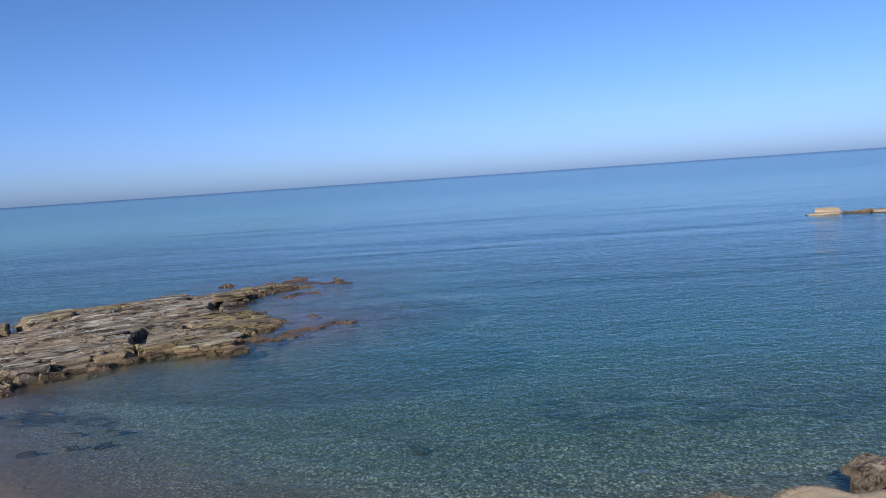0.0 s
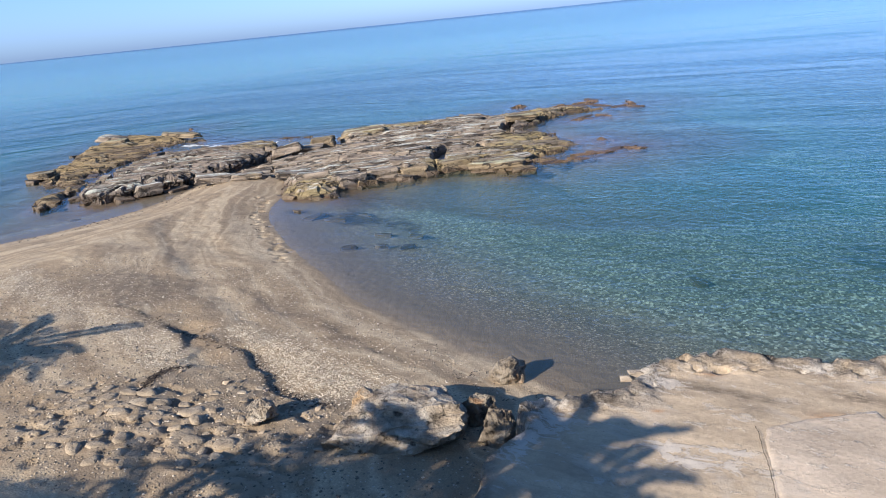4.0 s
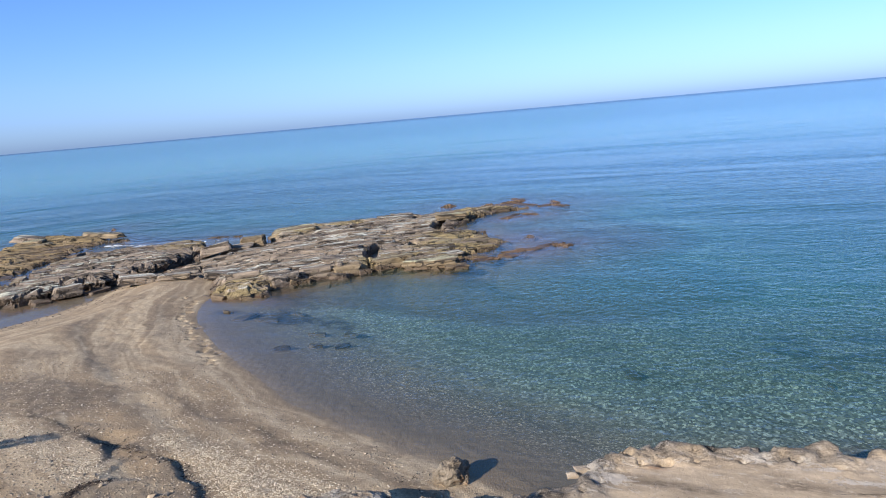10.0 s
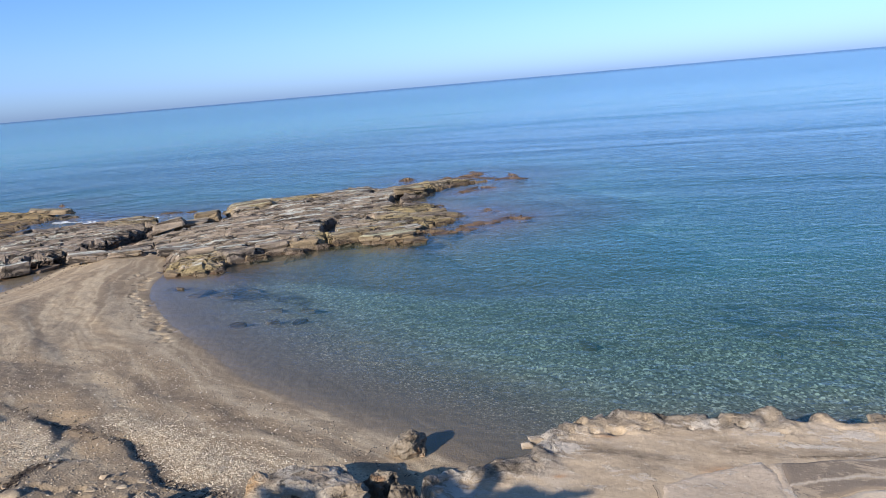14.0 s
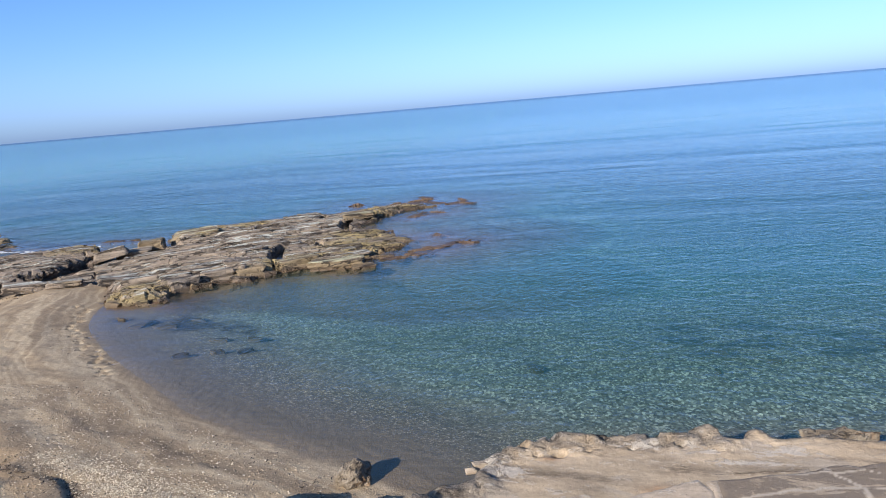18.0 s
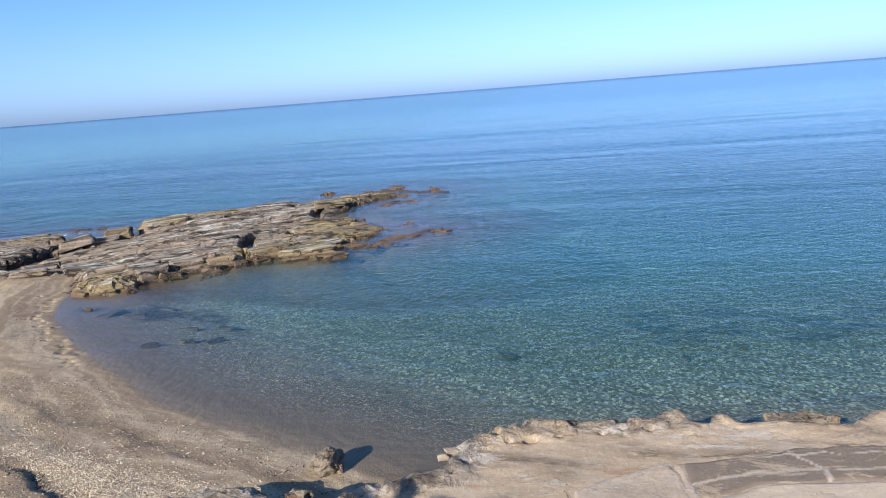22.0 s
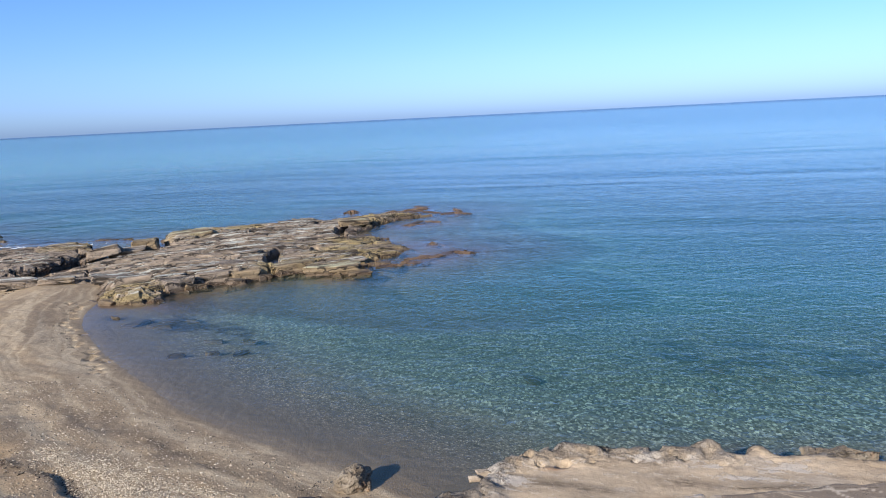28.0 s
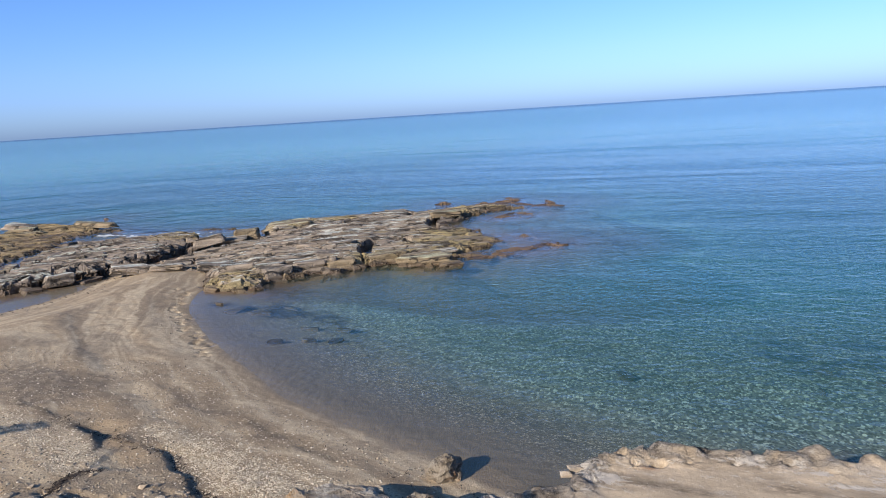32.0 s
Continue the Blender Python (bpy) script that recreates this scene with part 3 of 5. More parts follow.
# outline, height over the water and words for the low reefs
REEFS = (([(-8.2, 34.2), (-7.3, 36.0), (-6.0, 37.0), (-4.4, 37.6), (-4.9, 36.4), (-6.2, 34.9), (-7.2, 33.6)], -0.10, "low brown rock reef awash off the point"),
         ([(-8.9, 39.6), (-7.8, 40.4), (-6.0, 38.9), (-6.9, 37.3), (-8.3, 37.9)], -0.07, "brown rock reef just under the water off the point"),
         ([(-9.2, 53.4), (-8.7, 54.4), (-6.9, 52.2), (-8.2, 50.9)], 0.05, "low reddish rock reef awash beyond the outcrop"),
         ([(-17.2, 52.8), (-17.2, 54.2), (-15.8, 53.6), (-15.4, 51.6)], 0.10, "small reddish rock behind the outcrop, washed by waves"),
         ([(-14.8, 52.4), (-12.4, 54.2), (-11.4, 55.6), (-10.2, 54.6), (-10.3, 52.8), (-12.0, 52.0)], 0.02, "low reddish rock ledge awash beyond the point"),
         ([(-11.8, 45.5), (-9.0, 47.6), (-8.2, 47.0), (-10.4, 45.0)], -0.05, "thin reddish rock ledge just under the water"),
         ([(-32.9, 23.8), (-33.9, 24.8), (-34.2, 26.0), (-34.8, 27.8), (-34.0, 28.2), (-32.6, 26.2), (-31.4, 24.2), (-31.6, 23.4)], 0.20, "low ochre rock tongue reaching out beside the slab"),
         ([(-39.6, 42.6), (-36.6, 41.6), (-36.2, 42.6), (-38.2, 43.6)], 0.04, "low ochre rock ledge washed by waves"),
         ([(-44.8, 48.9), (-44.1, 49.0), (-43.8, 48.3), (-44.5, 48.2)], 0.16, "lone reddish rock awash out from the shelf"),
         ([(-35.0, 41.2), (-31.0, 41.8), (-26.4, 42.4), (-25.6, 43.2), (-30.0, 43.4), (-34.6, 42.6)], -0.05, "dark rock ledge washed by waves"))


def ledge_height(x, y):
    """The rough apron of rock under water round the outcrops, and the distance from them."""
    d = np.full(x.shape, -1e9)
    for poly in (MAIN, WEST, SHELF, *(v[0] for v in REEFS)):
        d = np.maximum(d, inside_distance(x, y, poly))
    d = d + 0.9 * (fbm(x * 0.7, y * 0.7, 90, 3) - 0.5)
    return -0.14 + 0.36 * np.minimum(d, 0) - 0.10 * fbm(x * 1.5, y * 1.5, 91, 3), d


def over(a, b):
    """The higher of two grounds, with a soft seam."""
    return 0.5 * (a + b + np.sqrt((a - b) ** 2 + 0.25))


WRACK_LINE = rounded([(-13.6, 12.5), (-11.9, 11.9), (-10.3, 11.5), (-9.4, 11.0), (-8.5, 10.3), (-7.7, 9.95), (-6.9, 9.75)])
gx = lines((-4600, -200, 800), (-200, -50, 15), (-50, -30, 1.2), (-30, -21, 0.3), (-21, -13, 0.08), (-13, -5, 0.05), (-5, -2, 0.1), (-2, 12, 0.3), (12, 60, 3), (60, 200, 20), (200, 4600, 800))
gy = lines((-200, -20, 15), (-20, 4, 0.8), (4, 6.5, 0.15), (6.5, 10.8, 0.05), (10.8, 14.5, 0.08), (14.5, 26.5, 0.09), (26.5, 32, 0.22), (32, 52, 0.3), (52, 70, 1.5), (70, 200, 15), (200, 4800, 800))
GX, GY = np.meshgrid(gx, gy)
GZ, GD = land_height(GX, GY)
apron, from_rock = ledge_height(GX, GY)
led = smooth(-0.5, -0.05, apron - GZ) * smooth(0.1, -0.2, GD)
GZ = GZ + (over(GZ, apron) - GZ) * smooth(-0.2, -2.0, GD) * smooth(70, 60, GY)
# a trampled patch with the dents of feet
TRAMPLED = [(-14.6, 6.0), (-13.4, 9.0), (-11.2, 10.2), (-9.4, 10.6), (-7.2, 10.0), (-5.6, 9.6), (-5.6, 6.4)]
tread = smooth(0, 0.8, inside_distance(GX, GY, TRAMPLED))
f1, f2, who = cells(GX * 2.9 + 1.1 * fbm(GX * 2, GY * 2, 29, 2), GY * 3.5 + 1.1 * fbm(GX * 2, GY * 2, 28, 2), 21)
pads = smooth(0.56, 0.44, f1 + 0.16 * (fbm(GX * 6, GY * 6, 26, 2) - 0.5)) * (who > 0.34) * smooth(0.30, 0.55, fbm(GX * 0.7, GY * 0.7, 27, 2)) * smooth(0.2, 1.0, inside_distance(GX, GY, [(-13.2, 6.4), (-12.6, 9.2), (-10.4, 9.6), (-7.6, 9.4), (-5.8, 9.0), (-6.0, 6.4)]))
GZ = GZ + tread * (0.030 * pads * (0.45 + 0.8 * who) - 0.06 * (who < 0.24) * smooth(0.5, 0.3, f1) + 0.04 * (fbm(GX * 2.6, GY * 3.4, 30, 4) - 0.5))
# the low cut in the shingle where the last high water reached


def line_distance(x, y, line):
    best, side = np.full(x.shape, 1e9), np.zeros(x.shape)
    for (ax, ay), (bx, by) in zip(line[:-1], line[1:]):
        ex, ey = bx - ax, by - ay
        u = np.clip(((x - ax) * ex + (y - ay) * ey) / (ex * ex + ey * ey), 0, 1)
        d = np.hypot(x - ax - u * ex, y - ay - u * ey)
        side = np.where(d < best, np.sign(ex * (y - ay) - ey * (x - ax)), side)
        best = np.minimum(best, d)
    return best * side


for n, (line, deep) in enumerate(((WRACK_LINE, 0.07), ([(-14.6, 12.8), (-12.35, 11.95), (-11.8, 11.5), (-11.3, 10.9)], 0.10), ([(-11.0, 10.3), (-10.9, 9.6), (-10.4, 8.9)], 0.13), ([(-9.7, 13.95), (-8.7, 13.3), (-8.0, 12.95), (-7.2, 12.55), (-6.4, 12.1)], 0.05))):
    ends = smooth(0.1, 0.9, np.hypot(GX - line[0][0], GY - line[0][1])) * smooth(0.1, 0.9, np.hypot(GX - line[-1][0], GY - line[-1][1]))
    cut = line_distance(GX, GY, line) + 0.45 * (fbm(GX * 1.6, GY * 1.6, 33 + n, 4) - 0.5)
    GZ = GZ - deep * smooth(0.35, 0.7, vnoise(GX * 0.9, GY * 0.9, 38 + n)) * smooth(-0.06, 0.06, cut) * smooth(1.3, 0.15, cut) * ends
# tongues of shingle left by the waves
tongue = fbm(GD * 0.45 + 1.5 * fbm(GX * 0.12, GY * 0.12, 35, 2), 0.06 * GX, 36, 3)
GZ = GZ + 0.13 * (tongue - 0.5) * smooth(0.8, 3.0, GD) * smooth(5.5, 7.5, GY)
# fine ridges and hollows on the spit
spit = smooth(11.0, 13.5, GY) * smooth(0.6, 2.0, GD) * smooth(30, 27, GY)
GZ = GZ + spit * (0.045 * (fbm(GD * 1.1 + GX * 0.15, GY * 0.25 + GX * 0.2, 46, 3) - 0.5) + 0.05 * (fbm(GX * 2.0, GY * 2.0, 47, 4) - 0.5))
# footprints along the spit
fp = random.Random(44)
walked = rounded([(-13.7, 18.1), (-14.4, 19.0), (-15.6, 20.0), (-16.7, 21.1), (-18.1, 22.7), (-19.3, 24.3), (-20.4, 25.8)], 6)
for x, y in walked:
    px, py, turn = x + fp.uniform(-0.25, 0.45), y + fp.uniform(-0.2, 0.2), 2.35 + fp.uniform(-0.5, 0.5)
    near = (np.abs(GX - px) < 0.6) & (np.abs(GY - py) < 0.6)
    u, v = (GX[near] - px) * math.cos(turn) + (GY[near] - py) * math.sin(turn), (GY[near] - py) * math.cos(turn) - (GX[near] - px) * math.sin(turn)
    e = np.hypot(u / 0.14, v / 0.09)
    GZ[near] += 0.008 * np.exp(-(e - 1.5) ** 2 * 4) - fp.uniform(0.04, 0.09) * smooth(1.2, 0.6, e)
me, _ = sheet("ground", GX, GY, GZ)
give(me, "shore", GD)
give(me, "tread", tread)
give(me, "pads", pads)
# dark bands along the cuts: washed-up wrack, and the scarps' shade painted in
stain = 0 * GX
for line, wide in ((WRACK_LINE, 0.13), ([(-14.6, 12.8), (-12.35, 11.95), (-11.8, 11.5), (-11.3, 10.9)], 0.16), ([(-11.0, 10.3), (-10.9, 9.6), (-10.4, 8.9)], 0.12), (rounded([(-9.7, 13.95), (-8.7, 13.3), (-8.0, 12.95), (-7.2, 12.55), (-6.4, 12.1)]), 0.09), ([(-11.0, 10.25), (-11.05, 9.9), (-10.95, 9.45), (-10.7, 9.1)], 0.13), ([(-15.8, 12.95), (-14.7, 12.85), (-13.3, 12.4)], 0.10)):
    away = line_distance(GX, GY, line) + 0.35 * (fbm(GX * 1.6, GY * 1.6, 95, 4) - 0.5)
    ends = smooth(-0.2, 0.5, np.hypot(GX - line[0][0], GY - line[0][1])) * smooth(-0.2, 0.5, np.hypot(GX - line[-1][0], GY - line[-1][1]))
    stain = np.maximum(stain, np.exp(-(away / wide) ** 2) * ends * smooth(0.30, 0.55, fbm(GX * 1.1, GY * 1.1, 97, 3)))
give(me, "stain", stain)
give(me, "ledge", led)
silt = 0 * GX
for patch, gain in (([(-18.4, 13.5), (-18.7, 15.1), (-17.9, 16.0), (-15.4, 15.4), (-13.8, 14.1), (-14.7, 13.3), (-16.3, 12.8)], 1.0), ([(-17.9, 17.4), (-18.8, 19.4), (-17.9, 19.7), (-16.7, 17.8), (-16.6, 16.5)], 0.65), ([(-13.6, 15.7), (-12.9, 15.5), (-11.4, 14.6), (-10.4, 13.8), (-10.3, 13.2), (-11.6, 14.0)], 1.0),
                    ([(-22.4, 22.0), (-21.6, 21.6), (-19.6, 18.6), (-18.2, 16.2), (-19.0, 16.6), (-20.6, 19.2)], 0.5), ([(-20.4, 24.4), (-19.8, 23.4), (-16.6, 19.0), (-13.6, 16.0), (-14.2, 16.8), (-17.4, 20.6)], 0.55)):
    silt = np.maximum(silt, gain * smooth(-0.5, 0.6, inside_distance(GX, GY, patch) + 0.9 * (fbm(GX * 0.9, GY * 0.9, 98, 4) - 0.5)))
give(me, "silt", silt)
weed = 0 * GX
for x, y, size in ((3.9, 26.6, 1.1), (3.8, 28.4, 0.9), (4.7, 24.2, 0.9), (8.9, 27.0, 1.2), (8.4, 24.0, 1.0), (6.0, 25.4, 1.1), (13.3, 28.2, 1.8), (10.6, 25.6, 1.2), (12.4, 23.6, 1.4), (-15.0, 24.4, 1.4), (-13.2, 24.6, 1.2), (15.5, 26.0, 1.8), (-17.0, 24.2, 0.6), (6.6, 28.6, 1.0)):
    weed = np.maximum(weed, smooth(1.2, 0.3, np.hypot((GX - x) / 1.3, GY - y) / size + 1.1 * (fbm(GX * 0.9, GY * 0.9, 99, 4) - 0.5)))
give(me, "weed", weed)
HEAP = [(-11.3, 12.6), (-9.6, 12.5), (-7.9, 11.8), (-6.2, 11.0), (-6.3, 10.3), (-7.2, 10.2), (-8.2, 10.5), (-9.6, 11.5)]
RIDGE = [(-21.7, 15.2), (-18.4, 13.7), (-15.7, 12.7), (-13.8, 12.1), (-12.4, 11.7), (-11.4, 11.0), (-10.9, 10.4), (-11.6, 10.2), (-13.0, 10.9), (-15.0, 11.6), (-18.0, 12.3), (-21.5, 13.6)]
give(me, "coarse", np.maximum(0.75 * smooth(-0.4, 0.4, inside_distance(GX, GY, RIDGE)), smooth(-0.3, 0.5, inside_distance(GX, GY, HEAP))))
give(me, "packed", smooth(-0.5, 0.5, inside_distance(GX, GY, [(-11.4, 9.0), (-10.8, 10.2), (-10.4, 11.1), (-9.4, 10.8), (-8.6, 10.1), (-7.4, 9.7), (-6.4, 9.6), (-6.0, 8.4), (-9.2, 8.3)])))
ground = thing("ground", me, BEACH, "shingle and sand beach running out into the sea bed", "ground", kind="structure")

# ---- the sea ----
wx = lines((-4600, -300, 860), (-300, -70, 12), (-70, 70, 0.5), (70, 300, 12), (300, 4600, 860))
wy = lines((8, 60, 0.3), (60, 140, 1.2), (140, 400, 15), (400, 4900, 900))
WX, WY = np.meshgrid(wx, wy)
bed, _ = land_height(WX, WY)
bed = bed + (over(bed, ledge_height(WX, WY)[0]) - bed) * smooth(0.0, -0.5, bed) * smooth(75, 65, WY)
calm = smooth(0.1, 1.5, -bed)
WZ = calm * (0.010 * np.sin(WY * 0.9 + 0.18 * WX + 2.5 * fbm(WX * 0.05, WY * 0.05, 40, 2)) * smooth(160, 60, WY) + 0.015 * (fbm(WX * 0.5, WY * 0.9, 41, 3) - 0.5) * smooth(140, 60, WY))
me, _ = sheet("sea", WX, WY, WZ)
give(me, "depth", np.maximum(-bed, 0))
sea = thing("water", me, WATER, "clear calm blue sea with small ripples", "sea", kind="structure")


# ---- rock outcrops ----
def part(name, me, parent, m, label=""):
    """One piece of a thing, at a pose in the world."""
    ob = new(name, me)
    ob.parent = parent
    ob.matrix_parent_inverse = parent.matrix_world.inverted()
    ob.matrix_basis = m
    return tagged(ob, label)


def outcrop(poly, step, spots, seed, dip, cracks=(), pits=(), bed=-0.9, ragged=1.0, under=0.18):
    """A bedded rock: flat beds that step down along the strike, jointed into blocks with ragged upright sides. spots: heights of its
    top here and there; cracks: lines of open joints with their width and depth."""
    c, s = math.cos(STRIKE), math.sin(STRIKE)
    p = np.array(poly) @ np.array([[c, -s], [s, c]])
    (x0, y0), (x1, y1) = p.min(0) - 1.2, p.max(0) + 1.2
    sa, sb = step * 1.25, step * 0.7
    A, B = np.meshgrid(np.arange(x0, x1, sa), np.arange(y0, y1, sb))        # along and across the beds
    X, Y = A * c - B * s, A * s + B * c
    wa, wb = 0.9 * fbm(X * 0.6, Y * 0.6, seed + 5, 2), 0.5 * fbm(X * 0.8, Y * 0.8, seed + 6, 3)
    f1, f2, who = cells(A * 0.42 + wa, B * 0.80 + wb, seed)
    g1, g2, who2 = cells(A * 0.75 + wa, B * 2.6 + 2 * wb, seed + 11)
    h1, h2, who3 = cells(A * 1.1 + wa, B * 1.1 + wb, seed + 17)
    d = inside_distance(X, Y, poly) + 0.12
    d = d + ragged * (0.55 * (who - 0.5) + 0.42 * (who3 - 0.5) + 0.5 * (fbm(A * 0.5, B * 0.9, seed, 3) - 0.5) + 0.16 * (fbm(A * 2.2, B * 3, seed + 3, 3) - 0.5))
    weight, total = 0 * X, 0 * X
    for px, py, pz in spots:
        w = 1 / ((X - px) ** 2 + (Y - py) ** 2 + 0.6) ** 1.5
        weight, total = weight + w, total + w * pz
    base = total / weight + 0.20 * (fbm(A * 0.14, B * 0.3, seed + 1, 3) - 0.5) + 0.08 * (who - 0.5) + 0.06 * (who2 - 0.5)
    base = base + 0.10 * (who - 0.5) * (f1 - 0.4)
    saw = (B * 0.50 + wb + 0.6 * fbm(A * 0.3, B * 0.3, seed + 9, 2)) % 1.0          # each bed leans a little
    base = base + dip * (saw - 0.5)
    tread = 0.10
    q = (base + 0.05 * (fbm(A * 0.7, B * 1.8, seed + 33, 3) - 0.5)) / tread
    base = 0.75 * tread * (np.floor(q) + smooth(0.78, 0.98, q - np.floor(q))) + 0.25 * base
    for px, py, size, deep in pits:
        r = np.hypot(X - px, (Y - py) * 0.8) + 0.5 * (fbm(X * 2, Y * 2, seed + 40, 3) - 0.5)
        base = base - deep * smooth(size, size * 0.7, r)
    rim = smooth(-0.16, 0.12, d) * 0.82 + smooth(0.1, 0.9, d) * 0.18
    z = bed + (base - bed) * rim
    # blocks at the sides have dropped a little
    z = z - 0.16 * (who3 > 0.66) * smooth(1.0, 0.35, d) * smooth(-0.1, 0.1, d)
    inner = smooth(0, 0.4, d)
    joint = smooth(0.085, 0.02, f2 - f1) * (vnoise(A * 0.4, B * 0.4, seed + 50) > 0.5)
    split = smooth(0.10, 0.03, h2 - h1) * smooth(1.3, 0.5, d) * (vnoise(A * 0.7, B * 0.7, seed + 52) > 0.35)
    n1, n2 = fbm(A * 0.13, B * 0.95, seed + 60, 4), fbm(A * 0.30, B * 2.1, seed + 64, 3)
    long_crack = smooth(0.040, 0.010, np.abs(n1 - 0.5)) * 0.42 + smooth(0.040, 0.010, np.abs(n2 - 0.47)) * 0.22
    z = z - (0.30 * joint + 0.45 * split + long_crack) * inner
    for line, wide, deep in cracks:
        off = np.abs(line_distance(X, Y, rounded(line))) + 0.35 * wide * (fbm(X * 1.7, Y * 1.7, seed + 70, 3) - 0.5)
        z = z - deep * smooth(wide, wide * 0.55, off) * smooth(-0.3, 0.3, d)
    z = z + inner * (0.05 * (fbm(A * 0.9, B * 6, seed + 20, 3) - 0.5) + 0.03 * (fbm(A * 4, B * 8, seed + 22, 2) - 0.5))
    gb, ga = np.gradient(inside_distance(X, Y, poly), sb, sa)
    size = np.hypot(ga, gb) + 1e-6
    ledge = 0.30 * (vnoise(z * 6 + 0.6 * vnoise(A * 0.5, B * 0.5, seed + 31), 0 * z + 3.3, seed + 30) - 0.5) * smooth(0.7, 0.0, np.abs(d - 0.02))
    ledge = ledge - under * smooth(0.46, 0.2, z) * smooth(0.8, 0.2, np.abs(d))
    A2, B2 = A - ga / size * ledge, B - gb / size * ledge
    X2, Y2 = A2 * c - B2 * s, A2 * s + B2 * c
    keep = (d[:-1, :-1] > -0.45) | (d[1:, 1:] > -0.45)
    me, used = sheet("bedrock", X2, Y2, z, keep)
    me.polygons.foreach_set("use_smooth", np.zeros(len(me.polygons), bool))
    # yellow lichen and iron, thickest where the spray reaches
    yellow = 0 * X
    for px, py, size in OCHRE:
        yellow = np.maximum(yellow, smooth(1.15, 0.55, np.hypot(X - px, Y - py) / size + 0.7 * (fbm(A * 0.4, B * 1.1, seed + 80, 4) - 0.5)))
    give(me, "ochre", yellow.ravel()[used])

    def height(x, y):
        i, j = int((-x * s + y * c - y0) / sb), int((x * c + y * s - x0) / sa)
        i, j = min(max(i, 0), z.shape[0] - 1), min(max(j, 0), z.shape[1] - 1)
        return float(z[i, j]), float(d[i, j])
    return me, height


def stone_mesh(name, seed, flat=0.6, mat=None, points=15, rough=0.05, cuts=2):
    """One broken, angular stone about a metre across: the hull of a few corners, its faces roughened."""
    r = random.Random(seed)
    bm = bmesh.new()
    for _ in range(points):
        v = Vector((r.uniform(-1, 1), r.uniform(-1, 1), r.uniform(-1, 1)))
        v /= max(abs(v.x), abs(v.y), abs(v.z)) * r.uniform(0.95, 1.25)
        bm.verts.new(v * 0.5)
    hull = bmesh.ops.convex_hull(bm, input=bm.verts)
    bmesh.ops.delete(bm, geom=list({g for g in hull["geom_interior"] + hull["geom_unused"] if isinstance(g, bmesh.types.BMVert)}), context="VERTS")
    bmesh.ops.dissolve_limit(bm, angle_limit=radians(14), verts=bm.verts, edges=bm.edges)
    bmesh.ops.triangulate(bm, faces=bm.faces)
    bmesh.ops.subdivide_edges(bm, edges=bm.edges[:], cuts=cuts, use_grid_fill=True)
    for v in bm.verts:
        w = v.co * 3.1 + Vector((seed * 3.1, 0, 0))
        v.co += noise.noise_vector(w) * rough + noise.noise_vector(w * 3.3) * rough * 0.45 + noise.noise_vector(w * 8.7) * rough * 0.25
        v.co.z *= flat
    me = bpy.data.meshes.new(name)
    bm.to_mesh(me)
    bm.free()
    if mat:
        me.materials.append(mat)
    return me


def block_mesh(name, seed, flat=0.85, mat=None, rough=0.05):
    """One block of a bedded rock about a metre across: six uneven sides with worn edges and a few bedding lines."""
    r = random.Random(seed)
    bm = bmesh.new()
    bmesh.ops.create_cube(bm, size=0.94)
    for v in bm.verts:
        v.co += Vector((r.uniform(-0.15, 0.12), r.uniform(-0.15, 0.12), r.uniform(-0.10, 0.07)))
    bmesh.ops.bevel(bm, geom=bm.edges[:], offset=0.06, segments=1, affect="EDGES")
    bmesh.ops.triangulate(bm, faces=bm.faces)
    bmesh.ops.subdivide_edges(bm, edges=bm.edges[:], cuts=3, use_grid_fill=True)
    for v in bm.verts:
        w = v.co * 2.6 + Vector((seed * 3.1, 0, 0))
        bed = math.sin(v.co.z * 17 + 2.0 * noise.noise(w) + seed) * 0.022
        out = Vector((v.co.x, v.co.y, 0)).normalized() if v.co.xy.length > 1e-3 else Vector()
        v.co += noise.noise_vector(w) * rough + noise.noise_vector(w * 3.6) * rough * 0.5 + out * bed
        v.co.z *= flat
    me = bpy.data.meshes.new(name)
    bm.to_mesh(me)
    bm.free()
    if mat:
        me.materials.append(mat)
    return me


def place(x, y, z, size, turn=0.0, tip=(0, 0)):
    return pose(x, y, z, tip[0], tip[1], turn) @ Matrix.Diagonal((*size, 1))


OCHRE = ((-11.0, 32.4, 2.6), (-10.2, 36.0, 3.4), (-12.0, 38.4, 2.6), (-12.6, 47.0, 2.6), (-10.6, 50.2, 2.0), (-14.6, 48.6, 2.0), (-23.6, 41.6, 1.9), (-28.6, 37.6, 2.4), (-18.4, 26.8, 1.8), (-39.0, 32.0, 4.5), (-43.5, 40.0, 6.0), (-34.2, 27.0, 2.2), (-13.6, 31.6, 1.3), (-21.0, 44.0, 1.4))
PITS = ((-17.4, 34.4, 0.35, 0.6), (-15.9, 31.8, 0.3, 0.6), (-14.3, 30.2, 0.35, 0.7), (-13.5, 36.2, 0.32, 0.5), (-10.4, 34.3, 0.4, 0.5), (-17.8, 41.0, 0.35, 0.5), (-20.6, 31.4, 0.35, 0.4), (-16.6, 46.0, 0.4, 0.4), (-11.0, 38.0, 0.35, 0.4))
